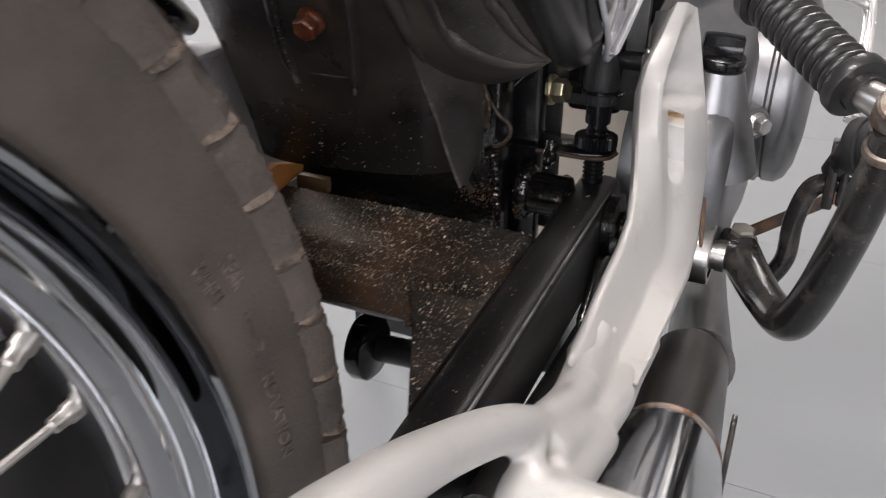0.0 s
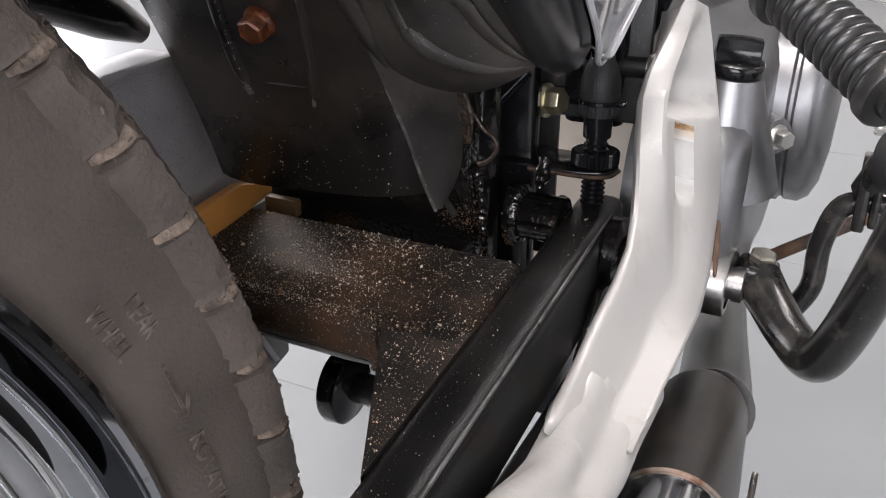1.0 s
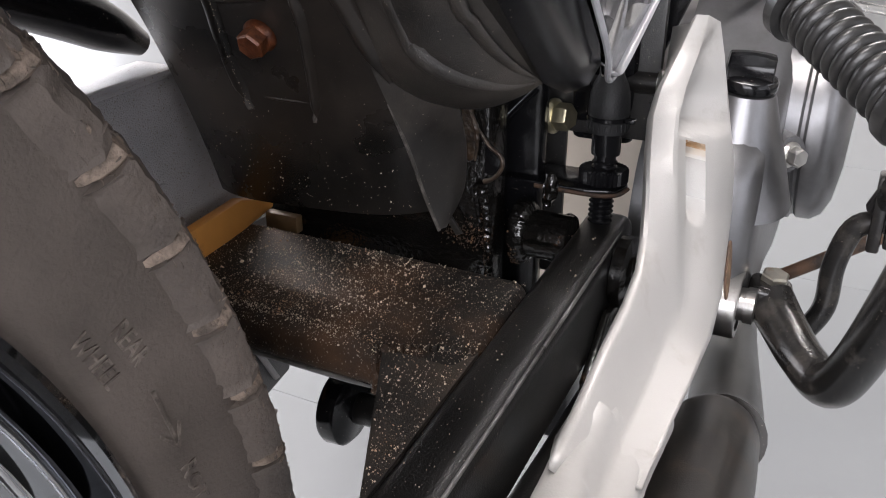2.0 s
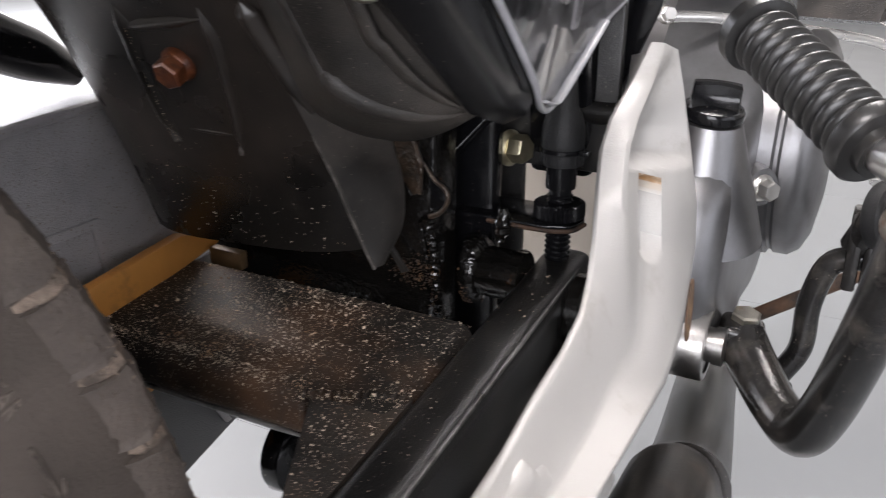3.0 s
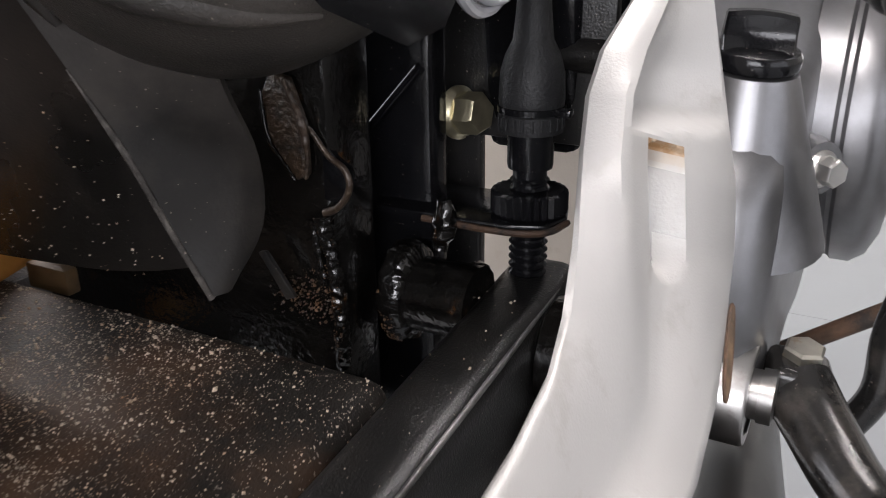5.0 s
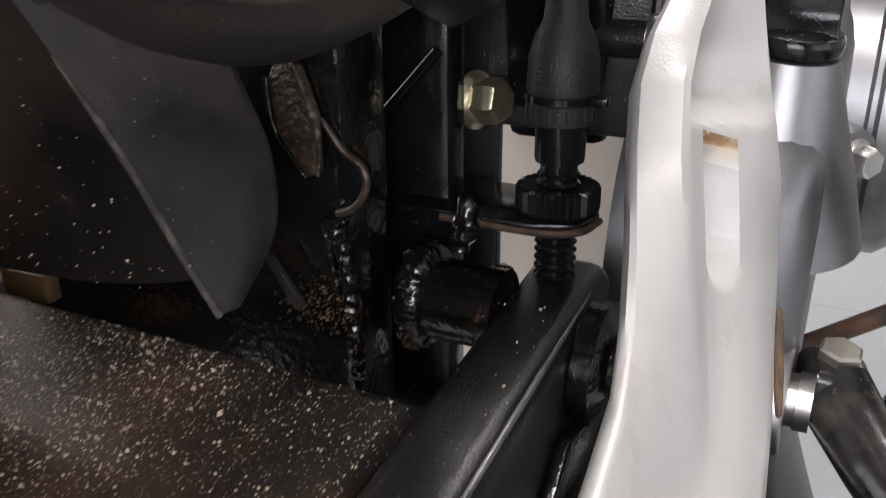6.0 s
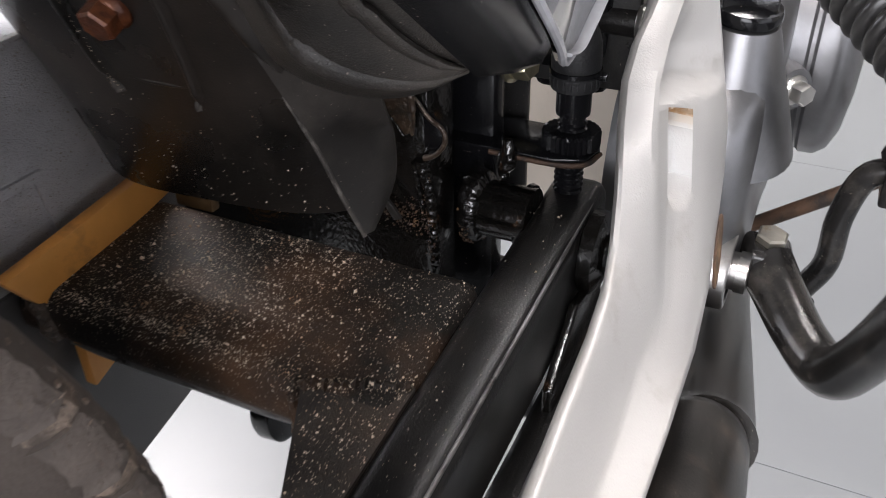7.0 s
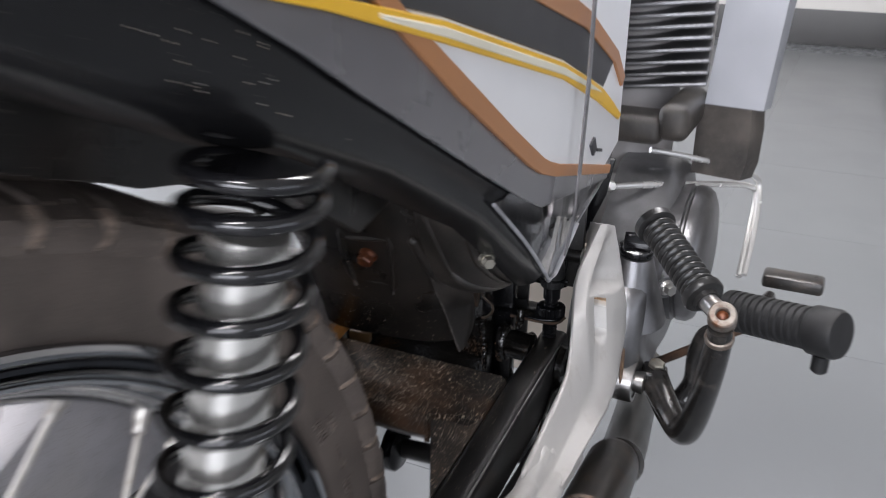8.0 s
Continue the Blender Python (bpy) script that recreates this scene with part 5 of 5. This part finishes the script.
part("rail_bolt", hex_head((0.1260, 0.402, 0.3500), (0.5, -0.6, 0.6), 0.0085, 0.005, 0.006), ZINC, lowfr)
part("rail_plate", prism([(0.415, 0.318), (0.47, 0.318), (0.47, 0.372), (0.44, 0.376), (0.415, 0.355)], "x", 0.109, 0.113, 0.001), OILY_BLACK, lowfr)

# centre stand and stop
stand = part("centre_stand", tube([(-0.002, 0.414, 0.3085), (0.082, 0.420, 0.3100)], 0.0078, 16), PAINT_BLACK, bike, "black stand cross tube")
part("stop_rubber", lathe([(0.012, 0), (0.0175, 0.001), (0.0188, 0.0035), (0.0184, 0.0105), (0.0148, 0.0135), (0.001, 0.014)], (-0.0120, 0.412, 0.3085), (1, 0.05, 0), 32), SATIN, stand)
part("stand_leg", tube([(-0.10, 0.72, 0.33), (-0.18, 0.80, 0.15), (-0.27, 0.86, 0.006)], 0.011, 14), PAINT_BLACK, stand)

# chrome guard
g1 = [(0.1075, 0.5850, 0.4920), (0.130, 0.610, 0.4895), (0.180, 0.690, 0.475), (0.203, 0.728, 0.4655), (0.2100, 0.735, 0.455), (0.2110, 0.705, 0.43), (0.2110, 0.664, 0.400)]
gd = part("leg_guard", tube(g1, 0.0029, 14, 6), RODS, bike, "chromed leg guard rod")
g2 = [(0.125, 0.640, 0.5120), (0.150, 0.660, 0.5050), (0.185, 0.700, 0.490), (0.205, 0.725, 0.477), (0.2120, 0.735, 0.463), (0.2150, 0.705, 0.435), (0.2150, 0.664, 0.402)]
part("second_rod", tube(g2, 0.0027, 14, 6), RODS, gd)
part("guard_bolt", hex_head((0.1060, 0.583, 0.4930), (0.5, -0.8, 0.2), 0.0062, 0.005, 0.0046), STEEL, gd)
part("guard_bolt", hex_head((0.1010, 0.590, 0.4955), (-0.3, -0.9, 0.2), 0.0055, 0.005, 0.0042), STEEL, gd)

# front block and shroud
shr = part("front_shroud", loft([[V((x, y, z)) for x, y in ((0.160 + dx, 0.680), (0.2095 + dx, 0.672), (0.2140 + dx, 0.690), (0.2095 + dx, 0.712), (0.160 + dx, 0.712))] for z, dx in ((0.5485, 0), (0.637, 0.0065), (0.75, 0.016))]), SHROUD, bike, "grey plastic engine shroud")
part("lower_duct", loft([[V((x, y, z)) for x, y in ((0.155, 0.682), (0.200 + dx, 0.674), (0.2090 + dx, 0.690), (0.2050 + dx, 0.72), (0.155, 0.72))] for z, dx in ((0.485, -0.002), (0.50, 0.0015), (0.53, 0.002), (0.5485, 0))]), PLASTIC_BLACK, shr, "black duct")
part("inner_cowl", block(0.135, 0.160, 0.60, 0.70, 0.530, 0.560, 0.008, 3), PLASTIC_BLACK, shr)

# rear shock absorber
s0, s1 = V((0.0930, 0.084, 0.4580)), V((0.1222, 0.097, 0.640))
sd = (s1 - s0).normalized()
shock = part("shock_absorber", lathe([(0.0125, 0.02), (0.0130, 0.024), (0.0130, 0.060), (0.0128, 0.0605), (0.0128, 0.165), (0.009, 0.166)], s0, sd, 40), DAMPER, bike, "bright damper tube of the rear shock")
_, su, sv = frame_of(sd)
turns, npt = 9.6, 280
coil = [s0 + sd * (0.012 + 0.174 * (1 - (1 - i / npt) ** 1.29)) + 0.0190 * (su * math.cos(2 * math.pi * turns * i / npt) + sv * math.sin(2 * math.pi * turns * i / npt)) for i in range(npt + 1)]
part("coil_spring", tube(coil, 0.0028, 12), GLOSS_BLACK, shock, "gloss black coil spring")
part("top_cap", lathe([(0.010, 0.1800), (0.0160, 0.1804), (0.0168, 0.1812), (0.0160, 0.1822), (0.010, 0.1840)], s0 + V((0.002, 0.002, 0)), sd, 36), GLOSS_BLACK, shock)
part("top_eye", lathe([(0.006, -0.012), (0.014, -0.011), (0.014, 0.011), (0.006, 0.012)], s0 + sd * 0.205 + V((-0.022, 0, 0)), (1, 0, 0), 24), PAINT_BLACK, shock)
part("lower_seat", lathe([(0.012, 0.002), (0.021, 0.004), (0.022, 0.008), (0.012, 0.012)], s0, sd, 36), GLOSS_BLACK, shock)
part("lower_body", tube([s0 - sd * 0.11, s0 + sd * 0.02], 0.0105, 20), PAINT_BLACK, shock)
part("lower_eye", lathe([(0.006, -0.012), (0.014, -0.011), (0.014, 0.011), (0.006, 0.012)], s0 - sd * 0.115, (1, 0, 0), 24), PAINT_BLACK, shock)

# tail body above the wheel
part("tail_underside", loft([[V((-0.085, y, z)), V((0.09, y, z)), V((0.09, y, z + 0.03)), V((-0.085, y, z + 0.03))] for y, z in ((-0.25, 0.80), (0.0, 0.735), (0.2, 0.66), (0.33, 0.585))]), SHEET_BLACK, bike)
part("fender_lip", prism([(-0.25, 0.760), (0.0513, 0.6432), (0.0653, 0.6375), (0.0857, 0.6305), (0.100, 0.6245), (0.1556, 0.6134), (0.1655, 0.6054), (0.184, 0.5954), (0.229, 0.566), (0.27, 0.575), (0.27, 0.63), (-0.25, 0.84)], "x", 0.071, 0.076, 0.001), SHEET_BLACK, bike)
# unseen block, added to keep overhead light off the parts below
part("shade_block", block(-0.128, 0.116, 0.24, 0.56, 0.605, 0.79, 0.02, 3), PLASTIC_BLACK, bike, "unseen black block behind the side cover, added to cast shade")
part("seat", block(-0.11, 0.11, -0.35, 0.45, 0.80, 0.86, 0.02, 3), RUBBER, bike, "black seat")

# ---- grit on the crossmember ----
rg = random.Random(11)
verts, faces = [], []
def grain(p, s):
    b = len(verts)
    q = Euler((rg.uniform(0, 6), rg.uniform(0, 6), rg.uniform(0, 6))).to_matrix()
    for d in ((1, 0, 0), (-1, 0, 0), (0, 1, 0), (0, -1, 0), (0, 0, 1), (0, 0, -1)):
        v = V(d) * s * rg.uniform(0.6, 1.2)
        verts.append(V(p) + q @ v)
    for f in ((0, 2, 4), (2, 1, 4), (1, 3, 4), (3, 0, 4), (2, 0, 5), (1, 2, 5), (3, 1, 5), (0, 3, 5)):
        faces.append([b + i for i in f])
for _ in range(22000):
    x, y = rg.uniform(-0.056, 0.086), rg.uniform(0.3520, 0.4110)
    band = math.exp(-((x - 0.004 - 0.35 * (y - 0.38)) ** 2) / 0.0010)
    dens = 0.12 + 0.08 * (x < 0.04) + 0.75 * band * (0.55 + 0.6 * noise.noise(V((x * 70, y * 70, 0))))
    if rg.random() < dens:
        s = max(0.00010, min(0.00095, 0.000126 * math.exp(rg.gauss(0, 0.64))))
        grain((x, y, slope(y) + s * 0.35), s)
for _ in range(900):
    x, a = rg.uniform(-0.05, 0.052), rg.random() ** 1.5 * 1.2
    s = min(0.0005, 0.00015 * math.exp(rg.gauss(0, 0.5)))
    grain((x, 0.3562 - 0.0072 * math.sin(a), slope(0.3562) - 0.0072 + 0.0072 * math.cos(a)), s)
for _ in range(420):
    t = rg.random()
    y = 0.3505 + 0.0125 * t + rg.gauss(0, 0.0014)
    s = min(0.0008, 0.00018 * math.exp(rg.gauss(0, 0.5)))
    grain((0.0520 + 0.0345 * t, y, slope(y) + s * 0.3), s)
for _ in range(800):
    a, b = rg.random(), rg.random()
    if a + b > 1:
        a, b = 1 - a, 1 - b
    x, y = 0.0555 + 0.031 * a + 0.031 * b, 0.3515 + 0.011 * a - 0.067 * b
    s = min(0.0006, 0.000130 * math.exp(rg.gauss(0, 0.6)))
    grain((x, y, slope(y) - 0.0012 + s * 0.5), s)
for _ in range(90):
    x, y = rg.uniform(0.0885, 0.104), rg.uniform(0.25, 0.48)
    s = min(0.0007, 0.0002 * math.exp(rg.gauss(0, 0.4)))
    grain((x, y, slope(y) + s * 0.5), s)
for _ in range(260):
    x, dg = rg.uniform(-0.04, 0.05), rg.uniform(15.6, 22)
    if rg.random() < (22.5 - dg) / 7:
        s = min(0.0005, 0.00017 * math.exp(rg.gauss(0, 0.4)))
        grain(arc_point(0.3998, x, dg), s)
for _ in range(420):
    t = rg.random()
    dg = 28.4 - 6.6 * t
    x = float(np.interp(dg, [21.8, 23.6, 26.0, 27.9], [-0.0122, -0.0145, -0.0136, -0.0114])) + rg.gauss(0.0004, 0.0011)
    grain(arc_point(0.3984, x, dg), min(0.0004, 0.00010 * math.exp(rg.gauss(0, 0.5))))
dirt_from = len(verts), len(faces)
for _ in range(420):
    x, z = 0.0500 + rg.gauss(0, 0.0058), 0.4035 + rg.gauss(0, 0.0036)
    if x < 0.0585:
        grain((x, 0.4308, z), min(0.0008, 0.00022 * math.exp(rg.gauss(0, 0.6))))
for _ in range(260):
    t = rg.random()
    grain((0.0575 + 0.0025 * t + rg.gauss(0, 0.0010), 0.4292, 0.4275 - 0.040 * t), min(0.0006, 0.00018 * math.exp(rg.gauss(0, 0.5))))
for _ in range(170):
    a = rg.uniform(2.2, 4.3)
    grain((0.0640 + rg.uniform(-0.001, 0.003), 0.456 + 0.0118 * math.cos(a), 0.3975 + 0.0146 * math.sin(a)), min(0.0007, 0.00024 * math.exp(rg.gauss(0, 0.5))))
caked = bpy.data.meshes.new("caked_dirt")
caked.from_pydata([tuple(v) for v in verts[dirt_from[0]:]], [], [[i - dirt_from[0] for i in f] for f in faces[dirt_from[1]:]])
caked.materials.append(CAKED)
cd = tagged(new("caked_dirt", caked), "rust-brown caked dirt on the oily plate", kind="stuff")
cd.parent = fr
del verts[dirt_from[0]:], faces[dirt_from[1]:]
# tiny pale specks paint the glints of water drops on the cover
drops = bmesh.new()
for _ in range(26):
    y = rg.uniform(0.03, 0.11)
    z = float(np.interp(y, [p[0] for p in low_edge], [p[1] for p in low_edge])) + rg.uniform(0.002, 0.022)
    lathe([(0.0001, -0.0002), (0.0003, 0.0), (0.0002, 0.0002), (0.0001, 0.0003)], (0.1250, y, z), (1, 0, 0.1), 8, drops)
tagged(part("drop_glints", drops, PALE_STAIN_GLINT, cover, "pale specks that stand for glints on water drops"), kind="stuff")
me = bpy.data.meshes.new("grit")
me.from_pydata([tuple(v) for v in verts], [], faces)
me.materials.append(GRIT)
tagged(new("grit", me), "pale sand grains lying on the dusty black crossmember", "grit", kind="stuff")

# ---- floor tiles ----
TILE = 0.6
tile_bm = block(-TILE / 2 + 0.0004, TILE / 2 - 0.0004, -TILE / 2 + 0.0004, TILE / 2 - 0.0004, -0.01, 0.0)
first = part("tile", tile_bm, FLOOR, floor)
first.location = (-4.45, -3.72, -0.005)
for i in range(16):
    for j in range(15):
        if (i, j) == (0, 0):
            continue
        t = new("tile", first.data)
        t.parent = floor
        t.location = (-4.45 + i * TILE, -3.72 + j * TILE, -0.005)
